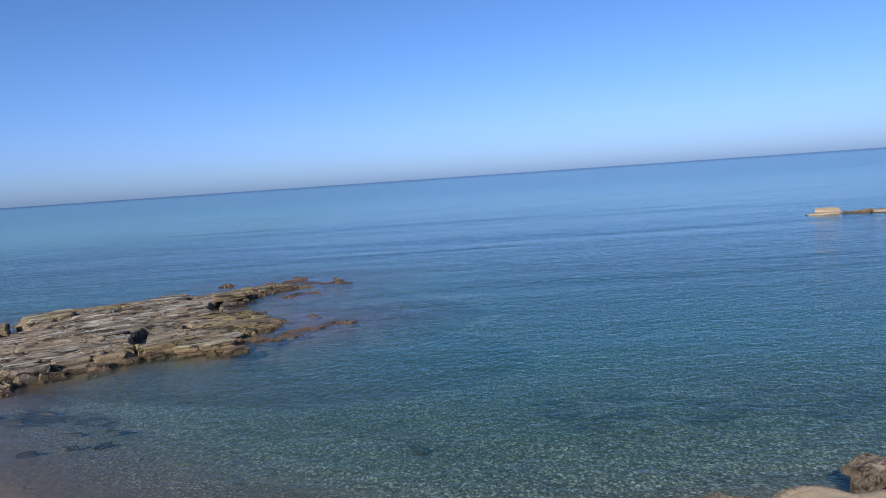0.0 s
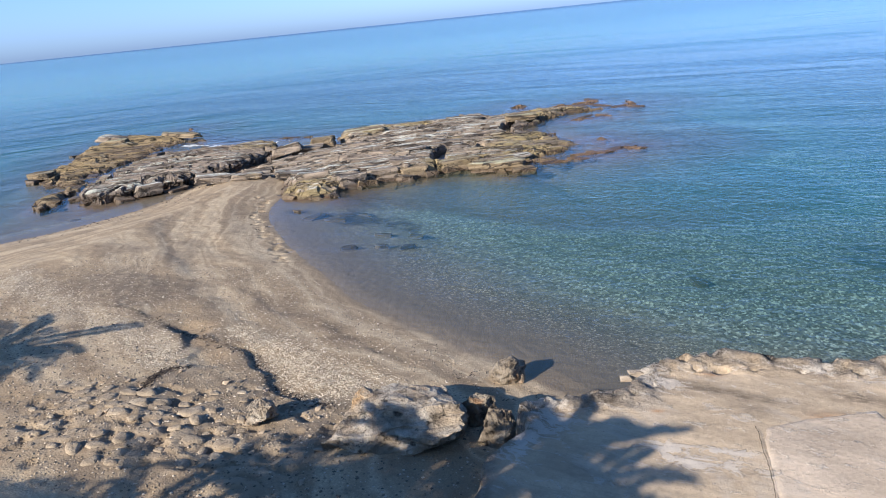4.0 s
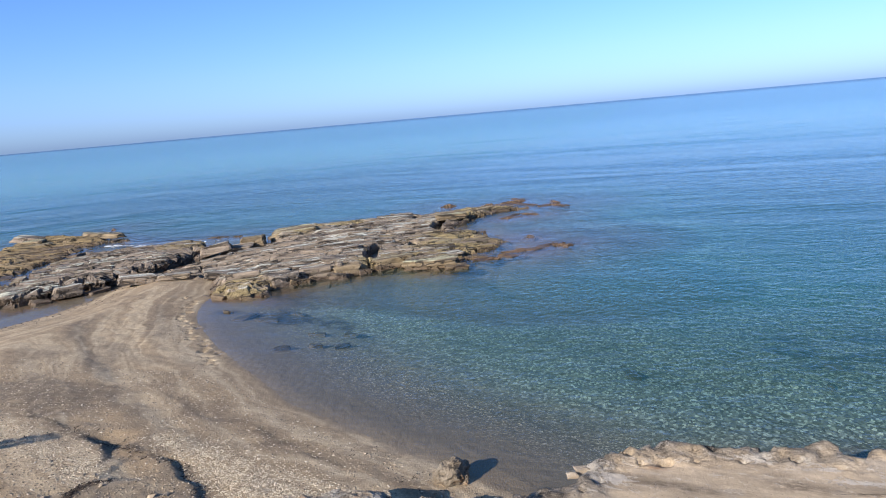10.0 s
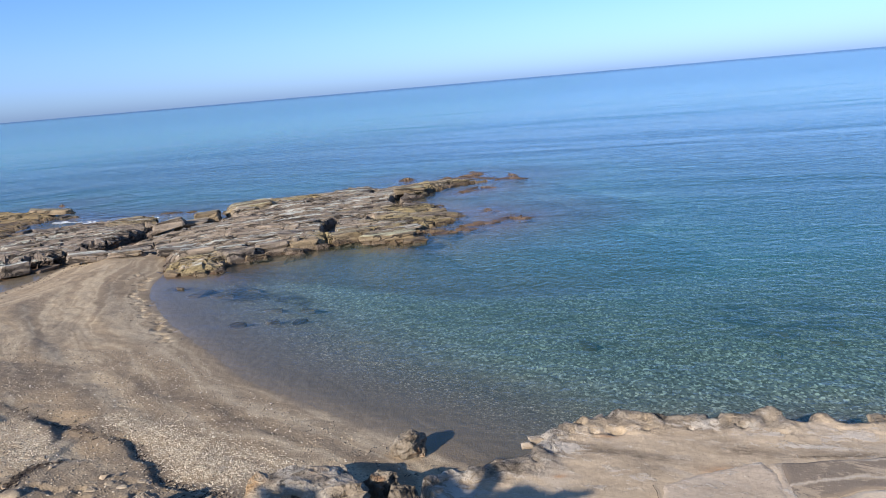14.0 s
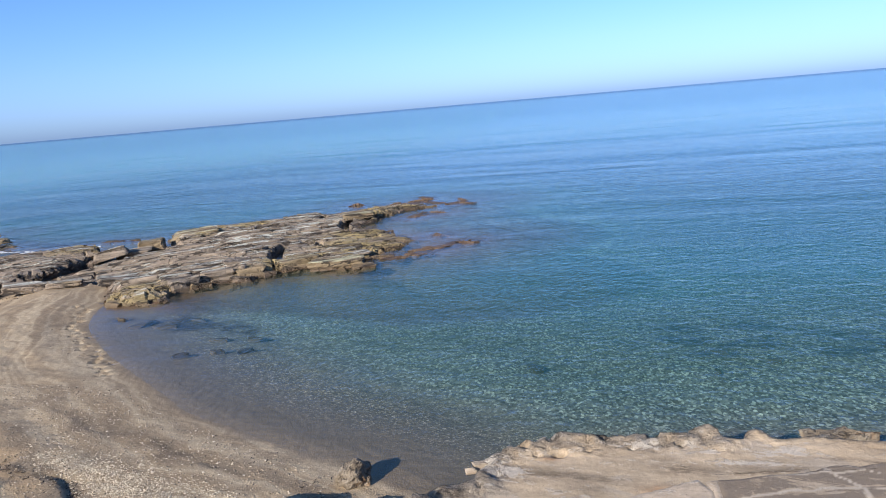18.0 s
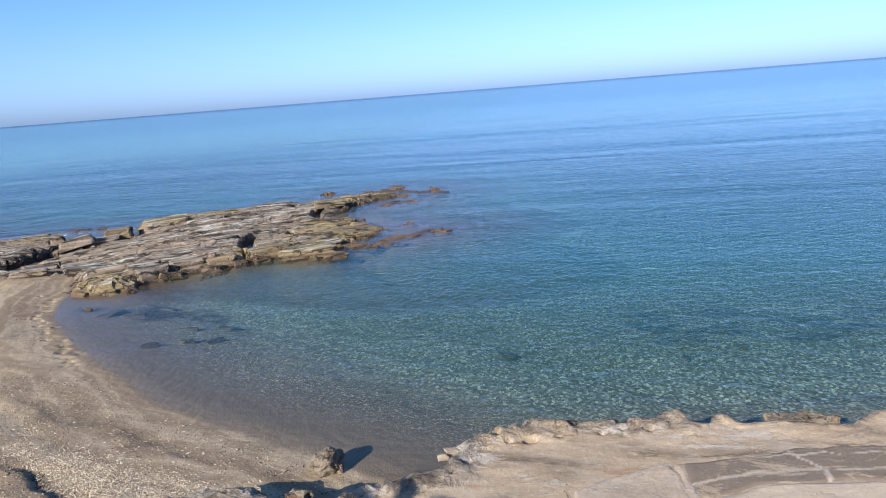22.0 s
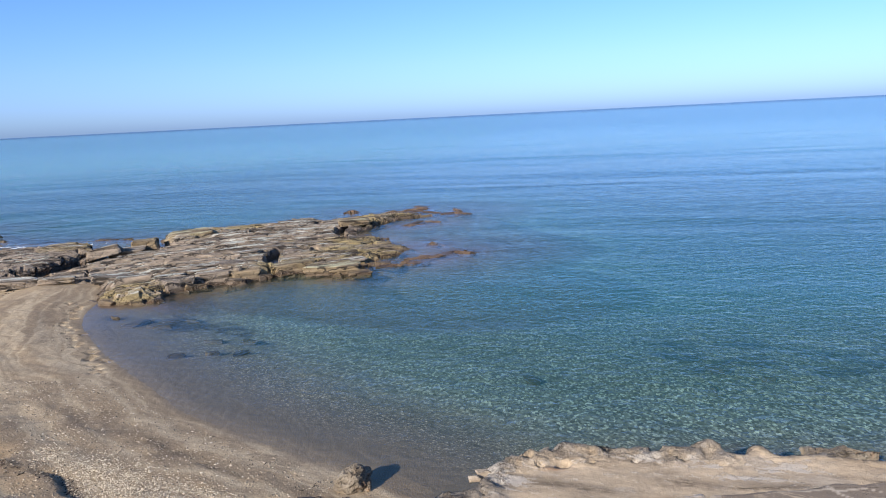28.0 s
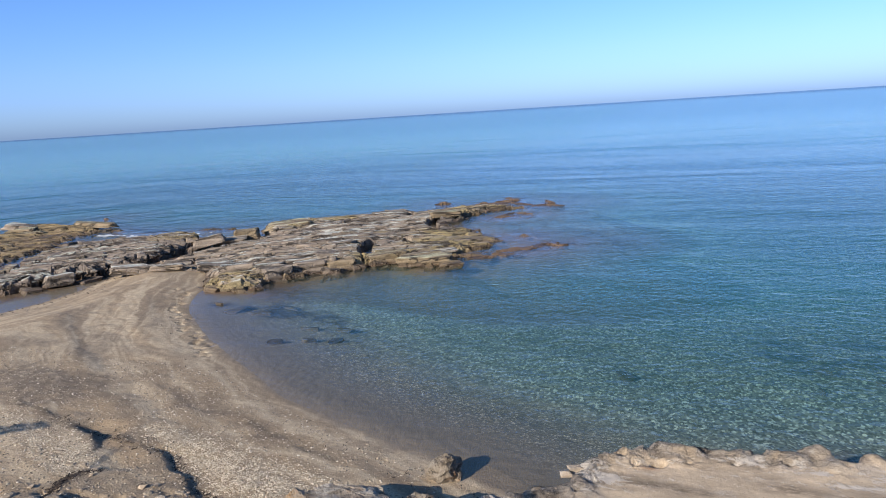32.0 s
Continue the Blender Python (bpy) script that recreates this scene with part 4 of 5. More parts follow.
MAIN_TOP = ((-15.5, 31.4, 0.64), (-17.6, 29.4, 0.58), (-18.2, 27.0, 0.34), (-19.8, 28.4, 0.42), (-22.4, 30.2, 0.34), (-24.8, 32.0, 0.34), (-23.4, 37.0, 0.42), (-20.0, 34.0, 0.58), (-17.0, 36.0, 0.62), (-20.5, 40.0, 0.52), (-24.4, 41.4, 0.56), (-19.0, 45.6, 0.46), (-15.0, 39.5, 0.52),
            (-14.2, 46.4, 0.44), (-12.0, 49.4, 0.30), (-9.6, 50.4, 0.24), (-12.0, 34.6, 0.42), (-10.6, 31.8, 0.34), (-9.0, 35.0, 0.16), (-9.2, 37.2, 0.20), (-11.2, 40.0, 0.28), (-16.0, 49.4, 0.20), (-13.2, 32.6, 0.46), (-25.4, 28.8, 0.40))
me, main_height = outcrop(MAIN, 0.080, MAIN_TOP, 100, 0.12, (([(-14.0, 31.9), (-14.7, 33.2), (-15.1, 34.6), (-15.3, 36.0), (-14.2, 36.6)], 0.42, 0.75), ([(-13.3, 40.6), (-13.9, 41.8), (-14.2, 43.4), (-14.2, 44.6), (-13.2, 45.0)], 0.38, 0.7), ([(-15.2, 34.6), (-16.6, 35.0)], 0.25, 0.4),
                                                                (([(-21.6, 29.6), (-20.4, 30.4), (-19.4, 31.2)], 0.14, 0.35)), ([(-12.0, 37.4), (-10.4, 38.0), (-8.6, 38.4)], 0.16, 0.3), ([(-25.2, 33.6), (-24.2, 35.8), (-22.6, 37.2)], 0.14, 0.35), ([(-10.4, 33.6), (-11.6, 33.4), (-13.0, 33.0)], 0.16, 0.3)), PITS)
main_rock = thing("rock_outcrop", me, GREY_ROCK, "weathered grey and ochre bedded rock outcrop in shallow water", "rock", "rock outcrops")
WEST_TOP = ((-30.2, 25.8, 0.56), (-28.4, 26.6, 0.70), (-27.2, 28.4, 0.72), (-26.6, 31.0, 0.66), (-26.4, 33.4, 0.62), (-27.4, 36.4, 0.60), (-29.2, 38.6, 0.50), (-32.0, 38.8, 0.38), (-35.2, 37.6, 0.30), (-35.6, 33.2, 0.32), (-33.6, 28.6, 0.36), (-31.2, 29.6, 0.54), (-30.6, 34.0, 0.50), (-32.6, 26.6, 0.34))
me, west_height = outcrop(WEST, 0.085, WEST_TOP, 200, 0.14, (([(-35.6, 31.0), (-33.6, 30.2), (-32.2, 28.2), (-31.6, 26.4)], 0.14, 0.3), ([(-33.6, 36.8), (-31.0, 37.2), (-29.0, 36.6)], 0.13, 0.3), ([(-29.2, 25.2), (-29.0, 26.4)], 0.14, 0.6), ([(-28.0, 26.0), (-28.3, 27.2)], 0.16, 0.6), ([(-27.4, 27.0), (-28.0, 28.2)], 0.13, 0.5)), under=0.42)
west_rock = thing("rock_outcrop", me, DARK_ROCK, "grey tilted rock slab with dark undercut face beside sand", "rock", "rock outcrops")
SHELF_TOP = ((-40.0, 31.0, 0.34), (-37.4, 29.6, 0.24), (-35.6, 29.0, 0.20), (-42.0, 36.0, 0.26), (-38.4, 36.0, 0.16), (-46.4, 42.4, 0.48), (-42.0, 43.6, 0.38), (-39.8, 42.8, 0.26), (-41.0, 39.6, 0.12))
me, shelf_height = outcrop(SHELF, 0.11, SHELF_TOP, 250, 0.14, (([(-43.4, 37.2), (-40.8, 37.6), (-38.2, 38.6)], 0.2, 0.4), ([(-45.6, 41.0), (-42.6, 41.8), (-39.4, 41.6)], 0.2, 0.4), ([(-39.8, 30.6), (-38.2, 31.6), (-36.6, 31.8)], 0.16, 0.4)))
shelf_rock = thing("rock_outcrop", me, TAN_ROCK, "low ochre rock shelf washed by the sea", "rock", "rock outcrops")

r = random.Random(5)
slabs = [block_mesh("slab", 10 + n, 0.42, (GREY_ROCK, TAN_ROCK)[n % 3 == 2]) for n in range(9)]
blocks = [block_mesh("stone", 30 + n, 0.85, (GREY_ROCK, TAN_ROCK)[n % 2]) for n in range(9)]
TURN = math.degrees(STRIKE)
for rock, poly, height, count in ((main_rock, MAIN, main_height, 26), (west_rock, WEST, west_height, 10), (shelf_rock, SHELF, shelf_height, 8)):
    p = np.array(poly)
    (x0, y0), (x1, y1) = p.min(0), p.max(0)
    made = 0
    while made < count:
        x, y = r.uniform(x0, x1), r.uniform(y0, y1)
        z, d = height(x, y)
        if d < 0.7 or z < 0.15:
            continue
        long = r.uniform(0.6, 1.7)
        part("slab", slabs[r.choice((0, 1, 3, 4, 6, 7))] if rock is not shelf_rock else slabs[r.choice((2, 5, 8))], rock, place(x, y, z - 0.02, (long, long * r.uniform(0.3, 0.45), r.uniform(0.14, 0.28)), TURN + r.uniform(-14, 14), (r.uniform(-5, 5), r.uniform(-4, 4))))
        made += 1
    # blocks broken from the edges
    edge = rounded(poly, 5, True)
    for k in range(0, len(edge), 5):
        (x, y), (x2, y2) = edge[k], edge[(k + 1) % len(edge)]
        x, y = x + r.uniform(-0.4, 0.4), y + r.uniform(-0.3, 0.4)
        if (-29 < x < -21 and y > 28.0) or y > 46.5 or (x > -14 and y > 34):
            continue
        long = r.uniform(0.5, 1.2)
        heading = math.degrees(math.atan2(y2 - y, x2 - x))
        part("stone", blocks[r.choice((0, 2, 4, 6, 8))] if y > 29 and x < -15 else r.choice(blocks), rock, place(x, y, r.uniform(-0.1, 0.06), (long, long * r.uniform(0.5, 0.8), r.uniform(0.26, 0.45)), heading + r.uniform(-15, 15), (r.uniform(-8, 8), r.uniform(-8, 8))))
# blocks that stand out singly: kind 0 is grey, 1 yellow
for x, y, z, size, turn, tip, kind in ((-25.9, 36.3, 0.34, (2.0, 1.1, 0.72), 36, (-10, -9), 0), (-24.95, 38.7, 0.32, (1.6, 1.2, 0.85), 28, (0, -3), 1), (-25.3, 37.3, 0.12, (2.0, 1.2, 0.6), 30, (0, 0), 0), (-23.5, 41.4, 0.46, (2.6, 1.4, 0.55), TURN, (3, -2), 1),
                                       (-13.0, 31.9, 0.24, (2.1, 1.0, 0.66), 36, (0, 0), 1), (-11.0, 31.7, 0.18, (2.5, 1.1, 0.6), 14, (0, 0), 1), (-14.8, 30.5, 0.22, (1.5, 0.9, 0.66), 30, (4, 0), 1), (-16.2, 29.8, 0.24, (1.5, 1.0, 0.74), 40, (0, 0), 0), (-17.2, 28.6, 0.24, (1.4, 1.0, 0.76), 50, (0, 0), 0), (-15.6, 31.2, 0.50, (1.3, 1.1, 0.55), 30, (0, 5), 0),
                                       (-19.3, 28.8, 0.40, (1.7, 0.9, 0.5), 20, (-6, 0), 0), (-21.0, 29.4, 0.36, (1.5, 0.8, 0.42), 25, (0, 6), 0), (-13.9, 45.0, 0.44, (2.0, 1.0, 0.5), TURN, (0, 0), 1), (-46.6, 42.6, 0.42, (2.6, 1.1, 0.55), 10, (0, 6), 0), (-45.2, 41.4, 0.34, (1.8, 1.0, 0.5), 15, (0, 0), 1), (-41.0, 43.8, 0.32, (3.6, 1.0, 0.42), 4, (0, 3), 1),
                                       (-39.6, 30.2, 0.26, (1.4, 1.0, 0.55), 20, (0, 0), 1), (-27.6, 26.6, 0.30, (1.2, 0.8, 0.7), 60, (0, 0), 0), (-25.0, 28.5, 0.44, (2.0, 0.8, 0.42), 30, (4, 3), 0), (-23.4, 29.0, 0.38, (1.6, 0.7, 0.36), 24, (-4, 0), 0)):
    part("stone", blocks[(0, 2, 4, 6, 8)[int(abs(x) * 7) % 5] if kind == 0 else (1, 3, 5, 7)[int(abs(x) * 7) % 4]], main_rock if x > -26.65 else west_rock if x > -36 else shelf_rock, place(x, y, z, size, turn, tip))
# low reefs off the point, awash
reef_beds = [stone_mesh("slab", 140 + n, 0.42, RED_ROCK, 12, 0.13, 4) for n in range(3)]
REEF_BEDS = {0: ((-7.6, 34.8, 1.3, 0.42, 32), (-6.8, 35.4, 1.5, 0.50, 46), (-6.1, 36.0, 1.2, 0.48, 38), (-5.4, 36.15, 1.0, 0.36, 0), (-7.5, 33.75, 1.2, 0.40, 10), (-8.5, 33.0, 1.1, 0.42, -10)),
             2: ((-8.4, 51.2, 1.2, 0.5, 0), (-7.6, 51.0, 1.3, 0.5, -16)), 4: ((-11.3, 55.3, 1.2, 0.8, 10), (-11.6, 52.3, 2.4, 0.8, 32), (-10.3, 52.3, 1.8, 0.7, -24)), 5: ((-10.1, 46.8, 1.8, 0.3, 56), (-9.1, 47.3, 1.1, 0.3, -15))}
for n, (poly, top, words) in enumerate(REEFS):
    me, _ = outcrop(poly, 0.12, [(*poly[0], top + 0.09), (*poly[len(poly) // 2], top + 0.09)], 400 + 37 * n, 0.05, (), (), -0.8, 0.25)
    reef = thing("rock_reef", me, RED_ROCK if "reddish" in words or "brown" in words else TAN_ROCK, words, "rock", "rock reefs")
    # thin beds of the reef that stand just clear of the water
    for m, (x, y, long, wide, turn) in enumerate(REEF_BEDS.get(n, ())):
        part("slab", reef_beds[(n + m) % 3], reef, place(x, y, -0.05, (long * 1.5, wide * 1.6, 0.62), turn, (0, 0)))

# ---- dark stones under the water ----
DEEP_STONE = plain("weed_covered_stone", (0.080, 0.063, 0.046), 0.8)
under = [stone_mesh("stone", 70 + n, 0.5, DEEP_STONE) for n in range(5)]
for x, y, long in ((-1.33, 21.65, 1.15), (-17.2, 24.1, 0.55), (-16.1, 23.7, 1.5), (-15.2, 23.7, 1.2), (-15.2, 24.8, 1.1), (-14.7, 25.2, 0.9), (-12.45, 20.1, 0.7), (-11.7, 21.0, 0.6), (-10.9, 21.4, 0.8), (-12.5, 22.7, 0.8), (-11.5, 23.35, 1.0),
                   (4.1, 21.4, 0.6), (-28.6, 22.9, 0.8), (-33.6, 22.0, 1.0), (4.6, 24.0, 0.7), (6.0, 22.8, 0.6), (9.8, 24.5, 0.7)):
    bed = float(land_height(np.array([x]), np.array([y]))[0][0])
    ob = thing("stone", r.choice(under), None, "dark weed-covered stone lying under the clear water", "stone", "sunken stones")
    ob.matrix_world = place(x, y, bed + 0.08, (long * 0.8, long * 0.45, 0.40), r.uniform(0, 180))

# ---- terrace at the water's edge ----
EDGE = [(-3.5, 5.0), (-3.3, 7.3), (-3.4, 8.4), (-3.15, 9.3), (-3.4, 9.8), (-2.9, 10.2), (-1.8, 10.8), (-1.8, 11.4), (-1.3, 11.9), (-0.3, 12.4), (1.7, 12.5), (2.2, 12.8), (2.58, 12.7), (2.66, 12.38), (2.74, 12.38), (2.82, 12.64), (3.38, 12.62), (3.45, 12.42), (4.0, 12.55),
        (4.3, 12.45), (4.75, 12.33), (5.1, 12.33), (5.6, 12.72), (6.05, 12.85), (6.6, 12.9), (6.95, 12.5), (7.4, 12.6), (8.6, 13.8), (11, 13.6), (14, 12.6), (17, 12), (17, 3), (-3.5, 3)]
tx, ty = np.meshgrid(np.arange(-4.6, 17.5, 0.045), np.arange(5.5, 14.6, 0.04))
td = inside_distance(tx, ty, EDGE) + (0.06 + 0.28 * smooth(2.6, 1.6, tx)) * (fbm(tx * 1.1, ty * 1.1, 61, 5) - 0.5) + 0.03
rim = smooth(-0.12, 0.20, td)
knob = smooth(0.95, 0.25, td) * smooth(8.6, 10.2, ty) * (0.18 + 0.82 * smooth(3.0, 2.0, tx))
tz = -0.8 + 1.76 * rim + 0.02 * (fbm(tx * 0.5, ty * 0.5, 62, 3) - 0.5)
tz = tz + knob * (0.07 * smooth(0.62, 0.38, td + 0.35 * (fbm(tx * 1.6, ty * 1.6, 63, 3) - 0.5)) + 0.07 * (fbm(tx * 1.4, ty * 1.8, 65, 3) - 0.46) + 0.07 * (fbm(tx * 3.6, ty * 4.4, 64, 4) - 0.5) - 0.07 * smooth(0.62, 0.70, fbm(tx * 4.5, ty * 5.5, 59, 2)))
for x, y, wide, high in ((2.2, 12.55, 0.30, 0.05), (3.08, 12.5, 0.20, 0.08), (5.9, 12.6, 0.5, 0.05), (0.0, 12.0, 0.40, 0.06), (-0.9, 11.7, 0.3, 0.06)):
    tz = tz + high * np.exp(-((np.hypot(tx - x, ty - y) + 0.2 * (fbm(tx * 5, ty * 5, 68, 3) - 0.5)) / wide) ** 4) * smooth(-0.05, 0.1, td)
# holes eaten into the rim
for x, y, wide, deep in ((-0.91, 11.80, 0.09, 0.3), (-0.28, 11.66, 0.10, 0.3), (-0.66, 11.59, 0.06, 0.2), (1.35, 12.28, 0.09, 0.35), (0.64, 12.30, 0.07, 0.3), (1.76, 12.05, 0.07, 0.25), (-1.64, 11.24, 0.07, 0.25), (0.95, 11.9, 0.05, 0.15), (0.2, 11.75, 0.05, 0.15)):
    tz = tz - deep * np.exp(-(np.hypot(tx - x, (ty - y) * 1.2) / wide) ** 4)
tz = tz + 0.012 * (fbm(tx * 8, ty * 8, 66, 2) - 0.5) + 0.11 * knob * (fbm(tx * 6, ty * 6, 67, 3) - 0.5)
me, used = sheet("terrace", tx, ty, tz, td[:-1, :-1] > -0.35)
pale, rust, grime = 0 * tx, 0 * tx, 0 * tx
for x, y, wx_, wy_ in ((2.2, 11.8, 0.25, 0.12), (3.35, 11.8, 0.5, 0.16), (-0.48, 8.96, 0.8, 0.16), (-1.25, 11.05, 0.5, 0.16), (-3.0, 10.0, 0.45, 0.3), (-2.3, 10.6, 0.4, 0.2), (1.2, 12.0, 0.5, 0.12), (2.6, 11.4, 0.5, 0.12), (6.5, 11.9, 0.7, 0.2), (-2.7, 9.5, 0.4, 0.5), (-2.9, 8.9, 0.3, 0.5), (-0.2, 9.3, 0.5, 0.10), (-0.9, 9.2, 0.5, 0.14), (-1.5, 11.3, 0.25, 0.3)):
    pale = np.maximum(pale, np.exp(-((tx - x) / wx_) ** 2 - ((ty - y) / wy_) ** 2))
for x, y, wide in ((-0.42, 11.5, 0.16), (-1.12, 10.15, 0.10), (1.3, 10.5, 0.3)):
    rust = np.maximum(rust, np.exp(-(np.hypot(tx - x, (ty - y) * 2) / wide) ** 2))
for x, y, wx_, wy_ in ((1.3, 11.95, 0.8, 0.12), (3.0, 11.15, 1.3, 0.07), (1.35, 10.25, 0.5, 0.10), (0.9, 9.95, 0.4, 0.06), (-1.3, 11.45, 0.4, 0.15), (0.0, 11.75, 0.7, 0.10), (4.6, 11.5, 0.9, 0.12), (-0.2, 10.9, 0.9, 0.10), (1.7, 11.1, 0.5, 0.2)):
    grime = np.maximum(grime, np.exp(-((tx - x) / wx_) ** 2 - ((ty - y + 0.08 * np.sin(3 * tx)) / wy_) ** 2))
give(me, "grime", 0.8 * grime.ravel()[used])
give(me, "pale", pale.ravel()[used])
give(me, "rust", rust.ravel()[used])
give(me, "crag", np.maximum(knob, smooth(0.5, 0.1, td)).ravel()[used])
terrace = thing("terrace", me, TERRACE, "worn tan concrete and rock terrace with crumbling rim", "terrace", kind="structure")


def panel(name, poly, z, seed, mat, label="", veins=()):
    """A cast slab with worn, uneven edges, a little proud of the terrace."""
    p = np.array(poly)
    (x0, y0), (x1, y1) = p.min(0) - 0.1, p.max(0) + 0.1
    X, Y = np.meshgrid(np.arange(x0, x1, 0.045), np.arange(y0, y1, 0.045))
    d = inside_distance(X, Y, poly) + 0.16 * (fbm(X * 2.5, Y * 2.5, seed, 4) - 0.5)
    Z = z - 0.05 * (1 - smooth(-0.05, 0.05, d)) + 0.03 * (fbm(X * 1.2, Y * 1.2, seed + 2, 4) - 0.5)
    me, used = sheet(name, X, Y, Z, d[:-1, :-1] > -0.07)
    me.materials.append(mat)
    vein = 0 * X
    for line, wide in veins:
        away = line_distance(X, Y, rounded(line)) + 0.16 * (fbm(X * 3.5, Y * 3.5, seed + 5, 4) - 0.5)
        vein = np.maximum(vein, smooth(wide, wide * 0.4, np.abs(away)))
    give(me, "vein", vein.ravel()[used])
    return part(name, me, terrace, Matrix(), label)


panel("slab", [(0.34, 10.05), (1.85, 10.85), (2.1, 10.5), (2.1, 9.4), (2.1, 7.2), (0.75, 7.2), (0.43, 8.94)], 0.980, 71, PALE_CONCRETE, "pale pinkish concrete slab")
panel("slab", [(2.12, 10.84), (3.39, 11.1), (3.99, 11.33), (5.82, 11.48), (6.6, 11.5), (6.2, 10.5), (5.32, 10.41), (4.19, 10.30), (3.14, 10.22), (2.52, 9.93), (2.14, 9.79)], 0.980, 73, DAMP_CONCRETE, "damp stained concrete slab with dry pale streaks",
      (([(2.16, 10.19), (2.86, 10.43), (3.57, 10.64), (4.0, 10.63), (4.61, 10.63), (5.45, 10.68), (6.5, 10.75)], 0.035), ([(3.8, 11.2), (3.9, 11.06), (4.12, 10.7), (4.16, 10.3)], 0.04), ([(2.2, 10.85), (3.4, 11.06), (5.7, 11.2)], 0.022)))
panel("slab", [(2.14, 9.76), (2.52, 9.90), (3.14, 10.19), (4.19, 10.27), (5.32, 10.38), (6.2, 10.45), (6.2, 8.5), (2.14, 8.5)], 0.982, 76, DRY_CONCRETE, "pale dry concrete slab")
panel("kerb", [(1.99, 10.82), (2.17, 10.84), (2.22, 9.6), (2.24, 8.6), (1.92, 8.6), (1.95, 9.6)], 0.988, 77, PALE_CONCRETE, "narrow raised concrete kerb")
# dirt-filled joints and cracks in the concrete
DIRT = plain("joint_dirt", (0.055, 0.042, 0.032), 0.95)


def joint(points, wide, seed):
    """A thin crack along a line, its width uneven."""
    line = rounded(points, 14)
    verts, rr = [], random.Random(seed)
    for (x, y), (x2, y2) in zip(line[:-1], line[1:]):
        dx, dy = x2 - x, y2 - y
        n = math.hypot(dx, dy)
        w = wide * rr.uniform(0.2, 1.0)
        sx, sy = -dy / n * w, dx / n * w
        x, y = x + rr.uniform(-0.008, 0.008), y + rr.uniform(-0.008, 0.008)
        z = 0.998 + rr.uniform(-0.002, 0.002)
        verts += [(x + sx, y + sy, z), (x - sx, y - sy, z)]
    me = bpy.data.meshes.new("joint")
    me.from_pydata(verts, [], [(k, k + 1, k + 3, k + 2) for k in range(0, len(verts) - 2, 2)])
    me.materials.append(DIRT)
    part("joint", me, terrace, Matrix())


for n, (points, wide) in enumerate((([(0.25, 10.0), (0.30, 9.8), (0.36, 9.4), (0.44, 8.94), (0.52, 8.2), (0.62, 7.4)], 0.009), ([(2.14, 10.95), (2.9, 11.05), (3.7, 11.1), (4.6, 11.2)], 0.006))):
    joint(points, wide, 150 + n)
RIM_STONE = concrete_material("crumbling_rim", (0.27, 0.226, 0.178), (0.16, 0.132, 0.104), 0.3)
chips = [stone_mesh("stone", 90 + n, 0.8, RIM_STONE, 22, 0.10, 3) for n in range(7)]
for x, y, size, turn in ((-1.62, 11.35, 0.24, 20), (-1.35, 11.62, 0.20, 70), (-1.15, 11.78, 0.26, 130), (-0.62, 12.02, 0.30, 40), (-0.20, 11.98, 0.26, 100), (-1.75, 11.1, 0.16, 10)):
    part("stone", r.choice(chips), terrace, place(x, y, 0.94, (size * 1.3, size, 0.17), turn, (r.uniform(-8, 8), r.uniform(-8, 8))))

# ---- boulders by the terrace ----
BOULDER_ROCK = boulder_material("pitted_boulder", 0.8)
PALE_BOULDER = boulder_material("pale_boulder", 1.25)
BOULDERS = [(4.62, 12.95, 0.30, (1.25, 0.7, 1.0), 22, "brown broken boulder leaning against the terrace"), (7.95, 13.45, 0.72, (1.1, 1.0, 0.85), 40, "rounded tan boulder at the terrace edge"), (-4.24, 12.18, 0.10, (0.80, 0.64, 0.74), 40, "broken tan boulder standing at the waterline"), (-5.25, 9.5, 0.58, (2.2, 1.6, 0.82), 12, "large pitted tan boulder with an orange stain"),
            (-4.15, 10.25, 0.55, (0.5, 0.5, 0.55), 50, "small brown boulder beside the terrace"), (-3.65, 9.75, 0.5, (0.55, 0.6, 0.6), 0, "small brown boulder wedged against the terrace"), (-7.72, 8.95, 0.66, (0.62, 0.46, 0.50), 30, "pale angular stone lying on trampled sand")]
for n, (x, y, z, size, turn, words) in enumerate(BOULDERS):
    ob = thing("boulder", stone_mesh("boulder", 49 + n, 1.0, None, 24, 0.12, 9), PALE_BOULDER if n in (3, 6) else BOULDER_ROCK, words, "boulder", "boulders")
    ob.matrix_world = place(x, y, z, size, turn)

# ---- far islet ----
me, _ = outcrop([(42.6, 80.2), (43.4, 79.0), (47.0, 77.5), (52, 76.8), (60, 77.5), (60, 79.5), (50, 79.5), (45, 80.2)], 0.25, [(46.0, 78.5, 0.34), (58.0, 78.5, 0.40)], 300, 0.06, ragged=0.5)
islet = thing("rock_islet", me, TAN_ROCK, "low rock islet of stepped tan slabs far out in the water", "rock")
PALE_SLAB = plain("pale_sandstone", (0.40, 0.31, 0.215), 0.9, 0.25)
for x, y, z, size in ((41.6, 80.0, 0.10, (3.9, 1.8, 0.8)), (42.2, 80.1, 0.44, (2.6, 1.3, 0.6)), (47.6, 77.8, 0.12, (3.0, 1.2, 0.5)), (52.0, 77.6, 0.18, (4.0, 1.4, 0.6)), (57.0, 78.2, 0.2, (4.0, 1.4, 0.7))):
    part("slab", stone_mesh("slab", int(x), 0.8, PALE_SLAB), islet, place(x, y, z, size, -26))


# ---- palms behind the camera, whose shade falls on the beach ----
def shade_from(x, y, z, h):
    """Where something h above a place must stand to throw its shade there."""
    k = h / TO_SUN.z
    return x + TO_SUN.x * k, y + TO_SUN.y * k, z + h


